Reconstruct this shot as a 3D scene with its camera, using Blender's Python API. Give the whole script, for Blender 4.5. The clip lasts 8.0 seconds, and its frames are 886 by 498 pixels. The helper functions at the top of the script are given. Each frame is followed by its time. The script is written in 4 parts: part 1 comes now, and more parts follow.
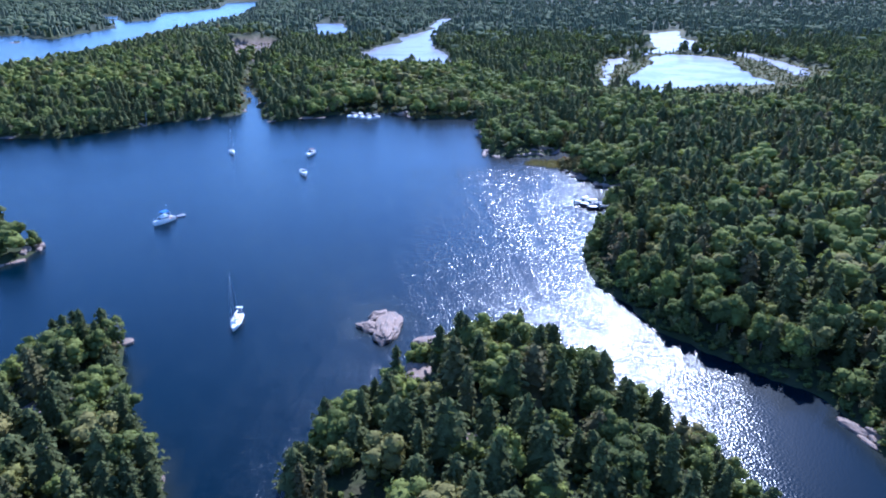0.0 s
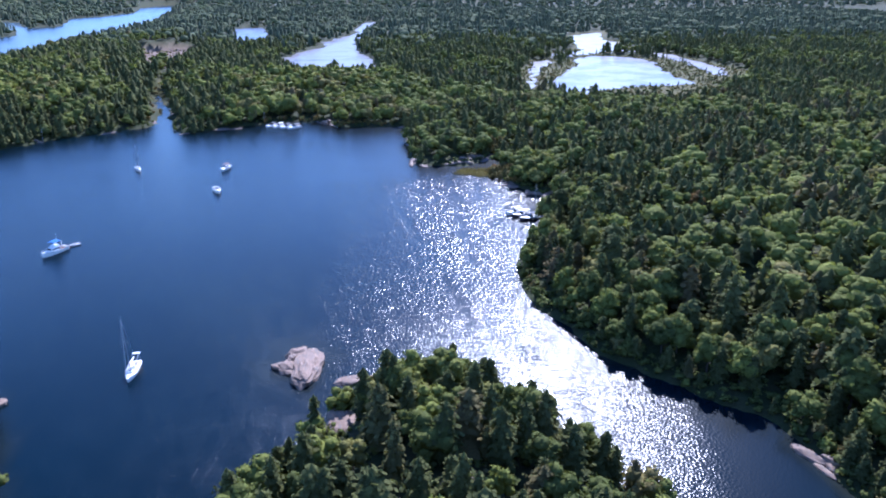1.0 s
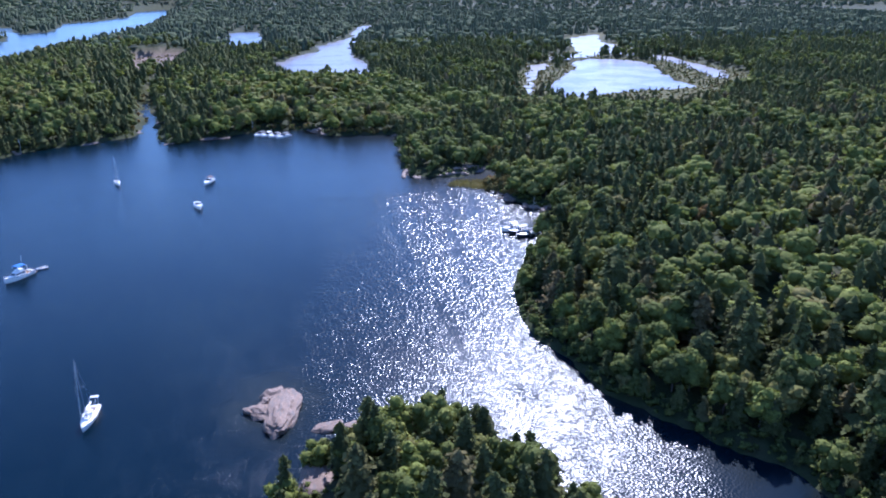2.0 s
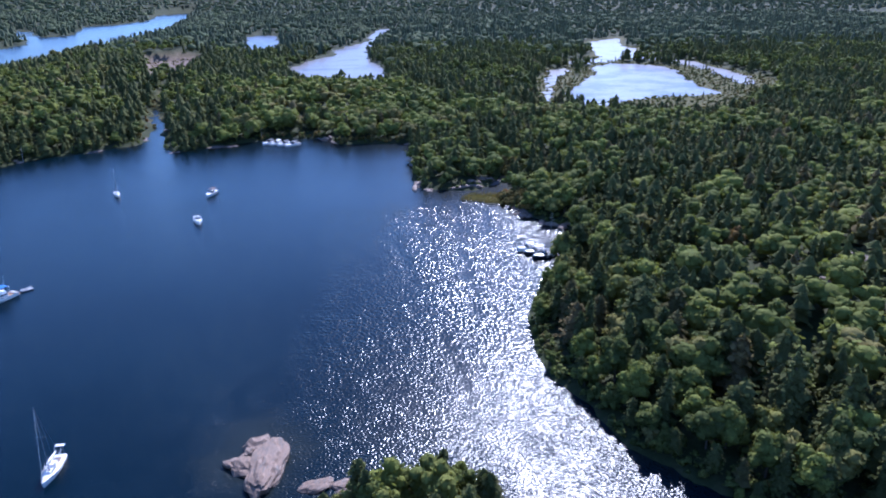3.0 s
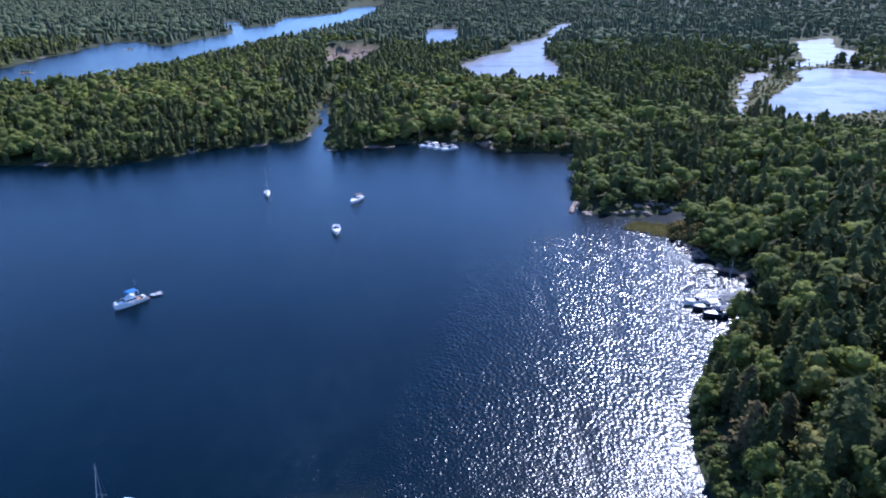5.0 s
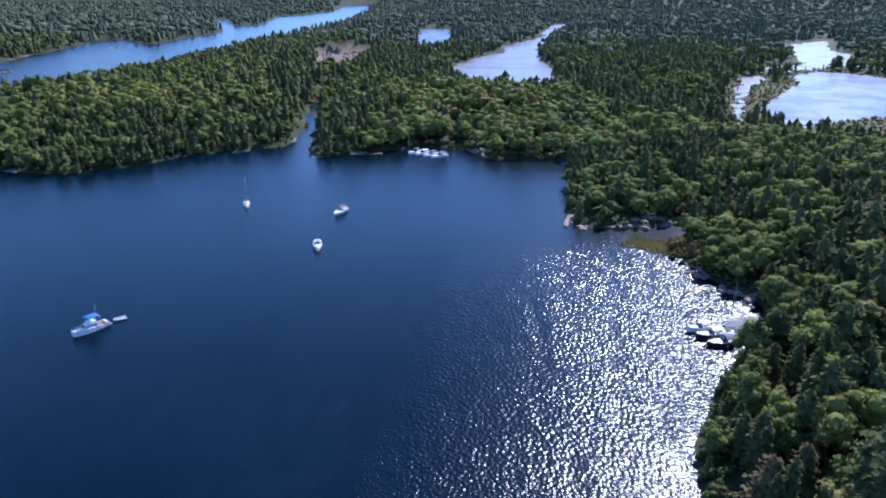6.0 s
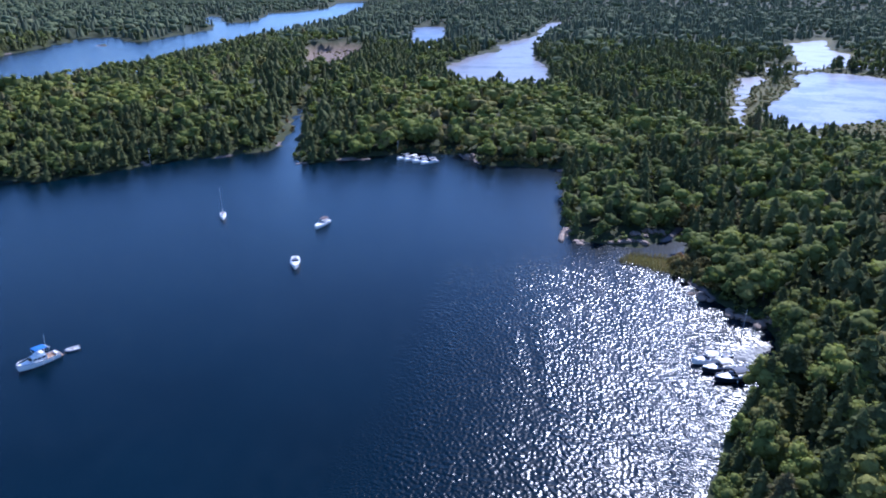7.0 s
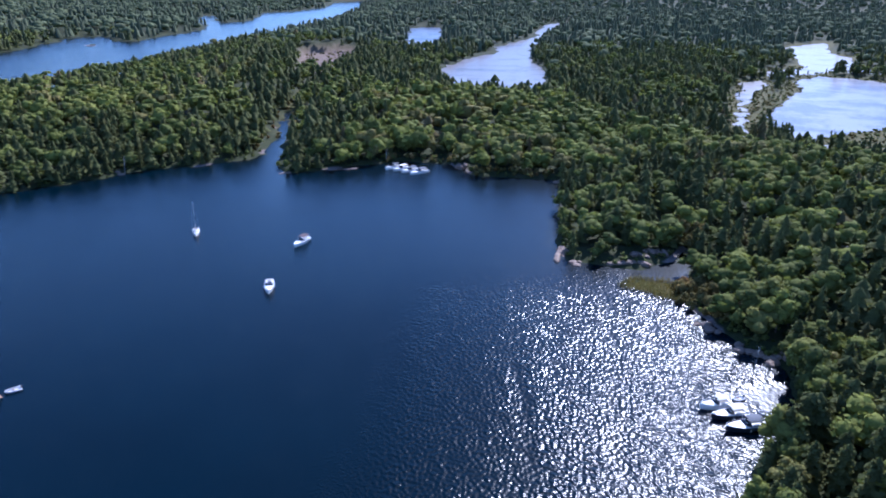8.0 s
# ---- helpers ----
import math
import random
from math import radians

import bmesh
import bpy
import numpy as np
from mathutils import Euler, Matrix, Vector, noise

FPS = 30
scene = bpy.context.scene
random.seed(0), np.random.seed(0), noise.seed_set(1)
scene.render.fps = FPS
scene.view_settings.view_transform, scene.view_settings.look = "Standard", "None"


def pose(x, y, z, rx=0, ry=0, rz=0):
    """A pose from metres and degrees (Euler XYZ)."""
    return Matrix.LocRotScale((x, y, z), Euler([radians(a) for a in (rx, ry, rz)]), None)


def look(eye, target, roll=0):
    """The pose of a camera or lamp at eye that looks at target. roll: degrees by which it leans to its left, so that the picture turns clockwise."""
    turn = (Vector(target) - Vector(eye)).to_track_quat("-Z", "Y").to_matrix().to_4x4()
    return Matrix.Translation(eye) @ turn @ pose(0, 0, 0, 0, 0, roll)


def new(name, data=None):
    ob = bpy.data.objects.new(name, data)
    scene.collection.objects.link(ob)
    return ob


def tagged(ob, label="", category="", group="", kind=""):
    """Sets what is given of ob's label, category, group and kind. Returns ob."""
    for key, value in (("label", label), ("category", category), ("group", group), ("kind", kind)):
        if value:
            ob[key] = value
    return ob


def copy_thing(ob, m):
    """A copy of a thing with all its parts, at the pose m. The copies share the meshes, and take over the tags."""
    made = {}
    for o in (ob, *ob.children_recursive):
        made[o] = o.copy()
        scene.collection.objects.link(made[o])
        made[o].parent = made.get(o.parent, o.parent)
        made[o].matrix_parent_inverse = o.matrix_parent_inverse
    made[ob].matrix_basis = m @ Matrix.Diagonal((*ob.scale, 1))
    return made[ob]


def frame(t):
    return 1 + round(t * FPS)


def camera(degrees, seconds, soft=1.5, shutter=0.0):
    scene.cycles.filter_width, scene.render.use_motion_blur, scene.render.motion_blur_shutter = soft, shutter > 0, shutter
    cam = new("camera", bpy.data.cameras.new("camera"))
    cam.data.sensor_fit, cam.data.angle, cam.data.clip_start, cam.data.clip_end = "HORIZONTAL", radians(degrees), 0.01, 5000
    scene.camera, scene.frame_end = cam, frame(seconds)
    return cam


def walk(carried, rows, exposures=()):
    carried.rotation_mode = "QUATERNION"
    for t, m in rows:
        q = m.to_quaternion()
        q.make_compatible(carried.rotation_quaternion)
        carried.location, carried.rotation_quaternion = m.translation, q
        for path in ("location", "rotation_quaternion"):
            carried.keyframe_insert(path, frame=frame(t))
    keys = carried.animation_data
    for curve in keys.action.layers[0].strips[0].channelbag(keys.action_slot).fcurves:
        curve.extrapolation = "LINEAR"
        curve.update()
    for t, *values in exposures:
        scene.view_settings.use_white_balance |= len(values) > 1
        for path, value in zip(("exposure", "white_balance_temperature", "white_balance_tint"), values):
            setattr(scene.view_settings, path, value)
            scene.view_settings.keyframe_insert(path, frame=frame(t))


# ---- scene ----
# the camera and its flight
cam = camera(66.0, 8.0, soft=2.0)
PATH = [
    (0, (-9.10, -12.09, 83.62), (-8.679, -9.327, 82.537), 0.9),
    (0.5, (-6.48, -3.99, 83.30), (-5.845, -1.256, 82.230), 0.8),
    (1, (-3.65, 3.77, 83.28), (-2.948, 6.483, 82.212), 0.7),
    (1.5, (-0.68, 11.01, 83.54), (0.033, 13.726, 82.474), 0.4),
    (3, (8.97, 34.56, 84.17), (9.603, 37.294, 83.123), 0.3),
    (3.5, (12.51, 42.83, 84.21), (12.854, 45.618, 83.153), 0.2),
    (4, (15.78, 50.62, 84.64), (15.804, 53.427, 83.584), 0.2),
    (4.2, (17.00, 53.73, 84.78), (16.896, 56.532, 83.713), 0.2),
    (5.5, (19.66, 71.50, 86.95), (19.605, 74.295, 85.870), 0.6),
    (6, (20.64, 79.59, 87.19), (20.595, 82.385, 86.108), 0.8),
    (6.5, (21.79, 87.94, 87.54), (21.759, 90.733, 86.459), 0.9),
    (7, (23.34, 96.94, 87.80), (23.313, 99.734, 86.706), 1.0),
    (7.5, (24.89, 106.01, 88.18), (24.866, 108.802, 87.091), 1.1),
    (8, (26.55, 115.13, 88.50), (26.534, 117.924, 87.406), 1.3),
]
walk(cam, [(t, look(eye, target, roll)) for t, eye, target, roll in PATH],
     exposures=[(0.0, 1.42, 4650, 23), (0.5, 1.42, 4850, 25), (1.4, 1.34, 5000, 26), (3.0, 1.06, 5000, 25), (8.0, 1.02, 5000, 24)])

# ---- world and sun ----
SUN_AZ, SUN_EL = 26.0, 39.0          # clockwise from +y, above the horizon
world = bpy.data.worlds.new("sky")
scene.world = world
world.use_nodes = True
wn, wl = world.node_tree.nodes, world.node_tree.links
sky = wn.new("ShaderNodeTexSky")
sky.sky_type = "NISHITA"
sky.sun_disc = False
sky.sun_elevation, sky.sun_rotation = radians(SUN_EL), radians(SUN_AZ)
sky.air_density, sky.dust_density, sky.ozone_density = 1.0, 0.05, 6.0
wn["Background"].inputs["Strength"].default_value = 0.132
wl.new(sky.outputs[0], wn["Background"].inputs["Color"])
sun_way = Vector((math.sin(radians(SUN_AZ)) * math.cos(radians(SUN_EL)),
                  math.cos(radians(SUN_AZ)) * math.cos(radians(SUN_EL)), math.sin(radians(SUN_EL))))
lamp = bpy.data.lights.new("sun", "SUN")
lamp.energy, lamp.angle, lamp.color = 4.8, radians(0.55), (1.0, 0.95, 0.86)
sun = new("sun", lamp)
sun.matrix_world = look(sun_way * 300, (0, 0, 0))


# ---- noise and plan arithmetic ----
def lattice(x, y, seed):
    """A repeatable random value for whole numbers x, y."""
    h = (x.astype(np.int64) * 374761393 + y.astype(np.int64) * 668265263 + seed * 1442695041) & 0xFFFFFFFF
    h = ((h ^ (h >> 13)) * 1274126177) & 0xFFFFFFFF
    return ((h ^ (h >> 16)) & 0xFFFF) / 65535.0


def vnoise(x, y, size, seed=0):
    """Smooth noise from 0 to 1 with features of that many metres."""
    x, y = np.asarray(x, float) / size, np.asarray(y, float) / size
    xi, yi = np.floor(x), np.floor(y)
    fx, fy = x - xi, y - yi
    fx, fy = fx * fx * (3 - 2 * fx), fy * fy * (3 - 2 * fy)
    a = lattice(xi, yi, seed) * (1 - fx) + lattice(xi + 1, yi, seed) * fx
    b = lattice(xi, yi + 1, seed) * (1 - fx) + lattice(xi + 1, yi + 1, seed) * fx
    return a * (1 - fy) + b * fy


def fnoise(x, y, size, seed=0):
    return 0.55 * vnoise(x, y, size, seed) + 0.3 * vnoise(x, y, size / 2.3, seed + 7) + 0.15 * vnoise(x, y, size / 5.1, seed + 13)


def smooth(a, b, v):
    s = np.clip((v - a) / (b - a), 0, 1)
    return s * s * (3 - 2 * s)


def inside(poly, x, y):
    """Metres inside the outline (negative outside)."""
    p = np.array(poly, float)
    q = np.roll(p, -1, 0)
    d2 = np.full(np.shape(x), 1e18)
    odd = np.zeros(np.shape(x), bool)
    for (ax, ay), (bx, by) in zip(p, q):
        ex, ey = bx - ax, by - ay
        s = np.clip(((x - ax) * ex + (y - ay) * ey) / (ex * ex + ey * ey + 1e-9), 0, 1)
        d2 = np.minimum(d2, (x - ax - s * ex) ** 2 + (y - ay - s * ey) ** 2)
        if ay != by:
            odd ^= ((ay > y) != (by > y)) & (x < (bx - ax) * (y - ay) / (by - ay) + ax)
    return np.where(odd, 1, -1) * np.sqrt(d2)


# outlines in metres
LAKE = [(-420, 330), (-300, 372), (-198, 397), (-168, 392), (-150, 404), (-130, 427), (-103, 444), (-74, 460), (-72, 476),
        (-77, 500), (-78, 527), (-84, 560), (-93, 598), (-88, 600), (-78, 562), (-71, 527), (-69, 500), (-62, 460), (-54, 436), (-31, 446), (-15, 458), (-2, 466), (28, 466),
        (32, 451), (36, 443), (57, 441), (79, 436), (75, 400), (70, 368), (65, 350), (69, 332), (80, 329), (92, 326),
        (104, 333), (113, 345), (111, 328), (103, 314), (100, 298), (102, 288), (105, 278), (112, 267)]
LAKE += [(110, 257), (106, 243), (95, 232), (82, 216), (74, 202), (68, 190), (66, 175), (67, 162), (70, 150), (72, 135),
         (78, 124), (86, 113), (93, 105), (95, 94), (92, 80), (90, 50), (92, 0), (110, -120), (-250, -120), (-420, 0)]
NORTH_LAKE = [(-479, 814), (-494, 889), (-500, 959), (-515, 1058), (-534, 1147), (-508, 1200), (-474, 1145), (-424, 1095), (-418, 1121),
              (-427, 1210), (-417, 1290), (-414, 1379), (-446, 1493), (-528, 1667), (-577, 1880), (-543, 1835), (-453, 1592), (-412, 1635),
              (-447, 1901), (-479, 2070), (-428, 2200), (-394, 2490), (-463, 3107), (-391, 3420), (-340, 3500),
              (-310, 2900), (-262, 2200), (-236, 1740), (-270, 1430), (-268, 1100), (-278, 920), (-284, 800), (-290, 690), (-310, 620),
              (-420, 520), (-800, 470), (-900, 640), (-620, 700)]
CENTRE_ISLAND = [(-20, 55), (-21, 85), (-15, 101), (-6, 108), (0, 119), (6, 127), (14, 133), (24, 133), (35, 135), (43, 119),
                 (51, 102), (55, 86), (58, 70), (59, 30), (48, -10), (-4, -10), (-16, 25)]
WEST_ISLAND = [(-64, 147), (-70, 151), (-78, 149), (-84, 138), (-88, 116), (-108, 100), (-112, 55), (-60, 30), (-40, 66),
               (-43, 88), (-47, 104), (-57, 119), (-62, 134)]
WEST_POINT = [(-109, 218), (-112, 206), (-117, 200), (-150, 190), (-260, 180), (-300, 230), (-200, 262), (-140, 240)]
REED_BED = [(83, 312), (88, 316), (98, 316), (104, 310), (101, 304), (92, 306)]
EAST_POND = [(428, 886), (385, 845), (352, 765), (312, 705), (292, 676), (265, 628), (247, 575), (250, 545), (262, 548),
             (284, 566), (326, 588), (398, 596), (415, 657), (432, 706), (470, 800), (480, 845), (457, 874)]
UPPER_POND = [(384, 923), (429, 947), (450, 962), (513, 1108), (563, 1266), (708, 1418), (640, 1290), (592, 1184), (587, 1118), (545, 1030),
              (532, 972), (560, 900), (530, 775), (510, 705), (470, 645), (478, 690), (515, 790), (525, 915), (500, 943), (469, 945), (429, 904), (362, 868)]
EAST_SLOUGH = [(193, 520), (205, 520), (227, 580), (256, 650), (300, 738), (338, 810), (356, 850), (318, 816), (281, 722), (247, 640), (220, 577)]
EAST_BROOK = [(251, 530), (256, 508), (268, 502), (300, 478), (306, 484), (270, 510), (258, 530)]
WHITE_POND = [(16, 881), (20, 760), (40, 700), (90, 690), (112, 735), (127, 880), (127, 931), (122, 978), (149, 1205), (190, 1391), (213, 1490),
              (264, 1693), (288, 1880), (254, 1815), (205, 1585), (174, 1365), (154, 1335), (98, 1180), (88, 1082), (45, 980)]
SMALL_POND = [(-36, 1070), (-44, 1270), (-60, 1556), (-25, 1580), (6, 1590), (8, 1304), (2, 1080)]
MARSH = [(-116, 750), (-128, 820), (-150, 904), (-164, 1004), (-124, 1045), (-70, 1040), (-70, 940), (-78, 830), (-88, 760)]
SEDGE = [(222, 545), (236, 505), (290, 466), (340, 490), (400, 530), (470, 600), (535, 700), (545, 810), (480, 840), (465, 790), (430, 706),
         (412, 657), (398, 596), (326, 586), (262, 546)]
CREEK = [(-79, 520), (-70, 520), (-82, 600), (-88, 680), (-92, 760), (-98, 760), (-96, 680), (-92, 600)]


def warp(x, y):
    a = np.clip(np.asarray(y) / 400, 0.5, 3.0)
    return (x + a * (5 * vnoise(x, y, 11, 1) + 2.4 * vnoise(x, y, 4, 2) - 3.7),
            y + a * (5 * vnoise(x, y, 11, 3) + 2.4 * vnoise(x, y, 4, 4) - 3.7))


def shore(x, y):
    """Metres from the water's edge: positive on land, negative over water."""
    x, y = warp(np.asarray(x, float), np.asarray(y, float))
    d = np.full(np.shape(x), 1e9)
    for water in (LAKE, NORTH_LAKE, EAST_POND, UPPER_POND, EAST_SLOUGH, EAST_BROOK, WHITE_POND, SMALL_POND):
        d = np.minimum(d, -inside(water, x, y))
    for isle in (CENTRE_ISLAND, WEST_ISLAND, WEST_POINT, REED_BED):
        d = np.maximum(d, inside(isle, x, y))
    return d


def wetland(x, y):
    """1 in the open marshes, 0 elsewhere."""
    m = np.maximum(np.maximum(inside(MARSH, x, y) / 6, inside(SEDGE, x, y) / 5), inside(CREEK, x, y) / 3)
    m = np.maximum(m, inside(REED_BED, x, y) + 1)
    east = np.minimum(-inside(EAST_POND, x, y), -inside(UPPER_POND, x, y) + 1)
    east = np.minimum(east, np.minimum(-inside(EAST_SLOUGH, x, y) + 5, -inside(EAST_BROOK, x, y) + 6))
    return np.clip(np.maximum(m, (17 + 34 * (fnoise(x, y, 60, 31) - 0.5) - east) / 6 * (y > 470)), 0, 1)


def height(x, y, d=None):
    d = shore(x, y) if d is None else d
    wet = wetland(x, y)
    land = np.clip(d, 0, 3) * 0.38 + np.clip(d - 3, 0, 60) * 0.05 + 7 * smooth(6, 90, d) * fnoise(x, y, 85, 5)
    land += 0.9 * smooth(1, 6, d) * (vnoise(x, y, 7, 6) - 0.4)
    land += 3.0 * smooth(0, 12, d) * smooth(-60, -20, x) * smooth(100, 70, x) * (y < 140)
    land += 4.5 * smooth(4, 40, d) * smooth(-95, -130, x) * smooth(440, 520, y) * (y < 1100)
    land = land * (1 - wet) + wet * np.clip(d, 0, 1) * 0.35
    land += 70 * smooth(2600, 4600, np.hypot(x, y)) + 14 * smooth(900, 2600, np.hypot(x, y)) * fnoise(x, y, 500, 9) * smooth(20, 200, d)
    return np.where(d > 0, land, np.clip(d * 0.22, -4, 0))


# ---- materials ----
def material(name, rough=0.7, metal=0.0, spec=0.5):
    m = bpy.data.materials.new(name)
    m.use_nodes = True
    n, l = m.node_tree.nodes, m.node_tree.links
    p = n["Principled BSDF"]
    p.inputs["Roughness"].default_value = rough
    p.inputs["Metallic"].default_value = metal
    p.inputs["Specular IOR Level"].default_value = spec
    return m, n, l, p


def tex_noise(n, l, scale, detail=3.0, rough=0.55, coord="Object", stretch=(1, 1, 1), turn=0.0):
    c = n.new("ShaderNodeTexCoord")
    mp = n.new("ShaderNodeMapping")
    mp.inputs["Scale"].default_value = stretch
    mp.inputs["Rotation"].default_value = (0, 0, radians(turn))
    t = n.new("ShaderNodeTexNoise")
    t.inputs["Scale"].default_value, t.inputs["Detail"].default_value, t.inputs["Roughness"].default_value = scale, detail, rough
    l.new(c.outputs[coord], mp.inputs[0])
    l.new(mp.outputs[0], t.inputs["Vector"])
    return t.outputs["Fac"]


def ramp(n, l, fac, *stops):
    r = n.new("ShaderNodeValToRGB")
    e = r.color_ramp.elements
    while len(e) < len(stops):
        e.new(0.5)
    for s, (at, col) in zip(e, stops):
        s.position, s.color = at, (*col, 1)
    l.new(fac, r.inputs[0])
    return r.outputs[0]


def mixed(n, l, fac, a, b, kind="MIX"):
    m = n.new("ShaderNodeMix")
    m.data_type, m.blend_type = "RGBA", kind
    for value, i in ((fac, 0), (a, 6), (b, 7)):
        if hasattr(value, "is_output"):
            l.new(value, m.inputs[i])
        else:
            m.inputs[i].default_value = value if i == 0 else (*value, 1)
    return m.outputs[2]


def maths(n, l, op, a, b=0.0):
    m = n.new("ShaderNodeMath")
    m.operation = op
    for i, value in enumerate((a, b)):
        if hasattr(value, "is_output"):
            l.new(value, m.inputs[i])
        else:
            m.inputs[i].default_value = value
    return m.outputs[0]


def bump(n, l, fac, p, strength, distance=0.1):
    b = n.new("ShaderNodeBump")
    b.inputs["Strength"].default_value, b.inputs["Distance"].default_value = strength, distance
    l.new(fac, b.inputs["Height"])
    l.new(b.outputs[0], p.inputs["Normal"])


def attribute(n, name):
    a = n.new("ShaderNodeAttribute")
    a.attribute_name = name
    return a.outputs["Fac"]


def plain(name, col, rough=0.5, metal=0.0, vary=0.15, scale=3.0, relief=0.0):
    """Paint, plastic, cloth or metal with slight mottling."""
    m, n, l, p = material(name, rough, metal)
    t = tex_noise(n, l, scale, 4)
    l.new(ramp(n, l, t, (0.3, [c * (1 - vary) for c in col]), (0.7, [min(1, c * (1 + vary * 0.5)) for c in col])), p.inputs["Base Color"])
    if relief:
        bump(n, l, t, p, relief, 0.02)
    return m


def leafage(name, dark, light, dry, relief=0.32):
    """Leaves: diffuse and partly see-through, tinted tree by tree, with clumped relief."""
    m, n, l, p = material(name, 0.8, 0.0, 0.03)
    info = n.new("ShaderNodeObjectInfo")
    own = attribute(n, "tint")
    alone = maths(n, l, "LESS_THAN", own, 0.001)
    tint = maths(n, l, "ADD", own, maths(n, l, "MULTIPLY", info.outputs["Random"], alone))
    geo = n.new("ShaderNodeNewGeometry")
    leaf = geo.outputs["Random Per Island"]
    mid = [0.5 * (a + b) for a, b in zip(dark, light)]
    col = ramp(n, l, tint, (0.0, dark), (0.5, mid), (0.85, light), (1.0, dry))
    col = mixed(n, l, 0.35, col, ramp(n, l, leaf, (0.0, (0.7, 0.7, 0.72)), (1.0, (1.3, 1.3, 1.22))), "MULTIPLY")
    t = n.new("ShaderNodeTexNoise")
    t.inputs["Scale"].default_value, t.inputs["Detail"].default_value, t.inputs["Roughness"].default_value = 1.1, 3.0, 0.7
    l.new(geo.outputs["Position"], t.inputs["Vector"])
    col = mixed(n, l, 0.4, col, ramp(n, l, t.outputs["Fac"], (0.32, (0.6, 0.6, 0.63)), (0.62, (1.3, 1.3, 1.22))), "MULTIPLY")
    fine = n.new("ShaderNodeTexNoise")
    fine.inputs["Scale"].default_value, fine.inputs["Detail"].default_value = 3.2, 2.0
    l.new(geo.outputs["Position"], fine.inputs["Vector"])
    col = mixed(n, l, 0.3, col, ramp(n, l, fine.outputs["Fac"], (0.35, (0.5, 0.5, 0.52)), (0.62, (1.4, 1.4, 1.3))), "MULTIPLY")
    l.new(col, p.inputs["Base Color"])
    bump(n, l, maths(n, l, "ADD", t.outputs["Fac"], maths(n, l, "MULTIPLY", fine.outputs["Fac"], 0.4)), p, relief, 1.2)
    tr = n.new("ShaderNodeBsdfTranslucent")
    l.new(mixed(n, l, 1.0, col, (1.0, 1.02, 0.75), "MULTIPLY"), tr.inputs["Color"])
    mx = n.new("ShaderNodeMixShader")
    mx.inputs[0].default_value = 0.32
    l.new(p.outputs[0], mx.inputs[1])
    l.new(tr.outputs[0], mx.inputs[2])
    l.new(mx.outputs[0], n["Material Output"].inputs["Surface"])
    return m


BROAD = leafage("broad_leaves", (0.082, 0.094, 0.030), (0.182, 0.194, 0.046), (0.178, 0.148, 0.055))
NEEDLE = leafage("needles", (0.074, 0.081, 0.031), (0.108, 0.112, 0.040), (0.140, 0.106, 0.050))
# far leaves: distance haze is put into these paler, bluer base colours
BROAD_HAZED = leafage("hazed_broad_leaves", (0.108, 0.124, 0.064), (0.142, 0.156, 0.074), (0.150, 0.144, 0.082), 0.08)
NEEDLE_HAZED = leafage("hazed_needles", (0.094, 0.106, 0.064), (0.114, 0.127, 0.072), (0.130, 0.124, 0.076), 0.08)
SCRUB = leafage("scrub_leaves", (0.130, 0.116, 0.042), (0.190, 0.138, 0.046), (0.210, 0.118, 0.044))
BARK = plain("bark", (0.11, 0.085, 0.065), 0.9, vary=0.4, scale=6, relief=0.4)


def granite(name):
    m, n, l, p = material(name, 0.8, 0.0, 0.3)
    big, small = tex_noise(n, l, 0.35, 4), tex_noise(n, l, 3.5, 6, 0.65)
    col = ramp(n, l, big, (0.3, (0.150, 0.098, 0.066)), (0.55, (0.235, 0.158, 0.110)), (0.75, (0.190, 0.142, 0.108)))
    col = mixed(n, l, 0.6, col, ramp(n, l, small, (0.35, (0.5, 0.5, 0.5)), (0.65, (1.2, 1.2, 1.2))), "MULTIPLY")
    crack = tex_noise(n, l, 0.9, 2, 0.4, stretch=(1, 0.25, 1), turn=35)
    col = mixed(n, l, ramp(n, l, crack, (0.47, (0, 0, 0)), (0.5, (1, 1, 1)), (0.53, (0, 0, 0))), col, (0.13, 0.11, 0.09))
    l.new(col, p.inputs["Base Color"])
    bump(n, l, small, p, 0.5, 0.2)
    return m


GRANITE = granite("granite")


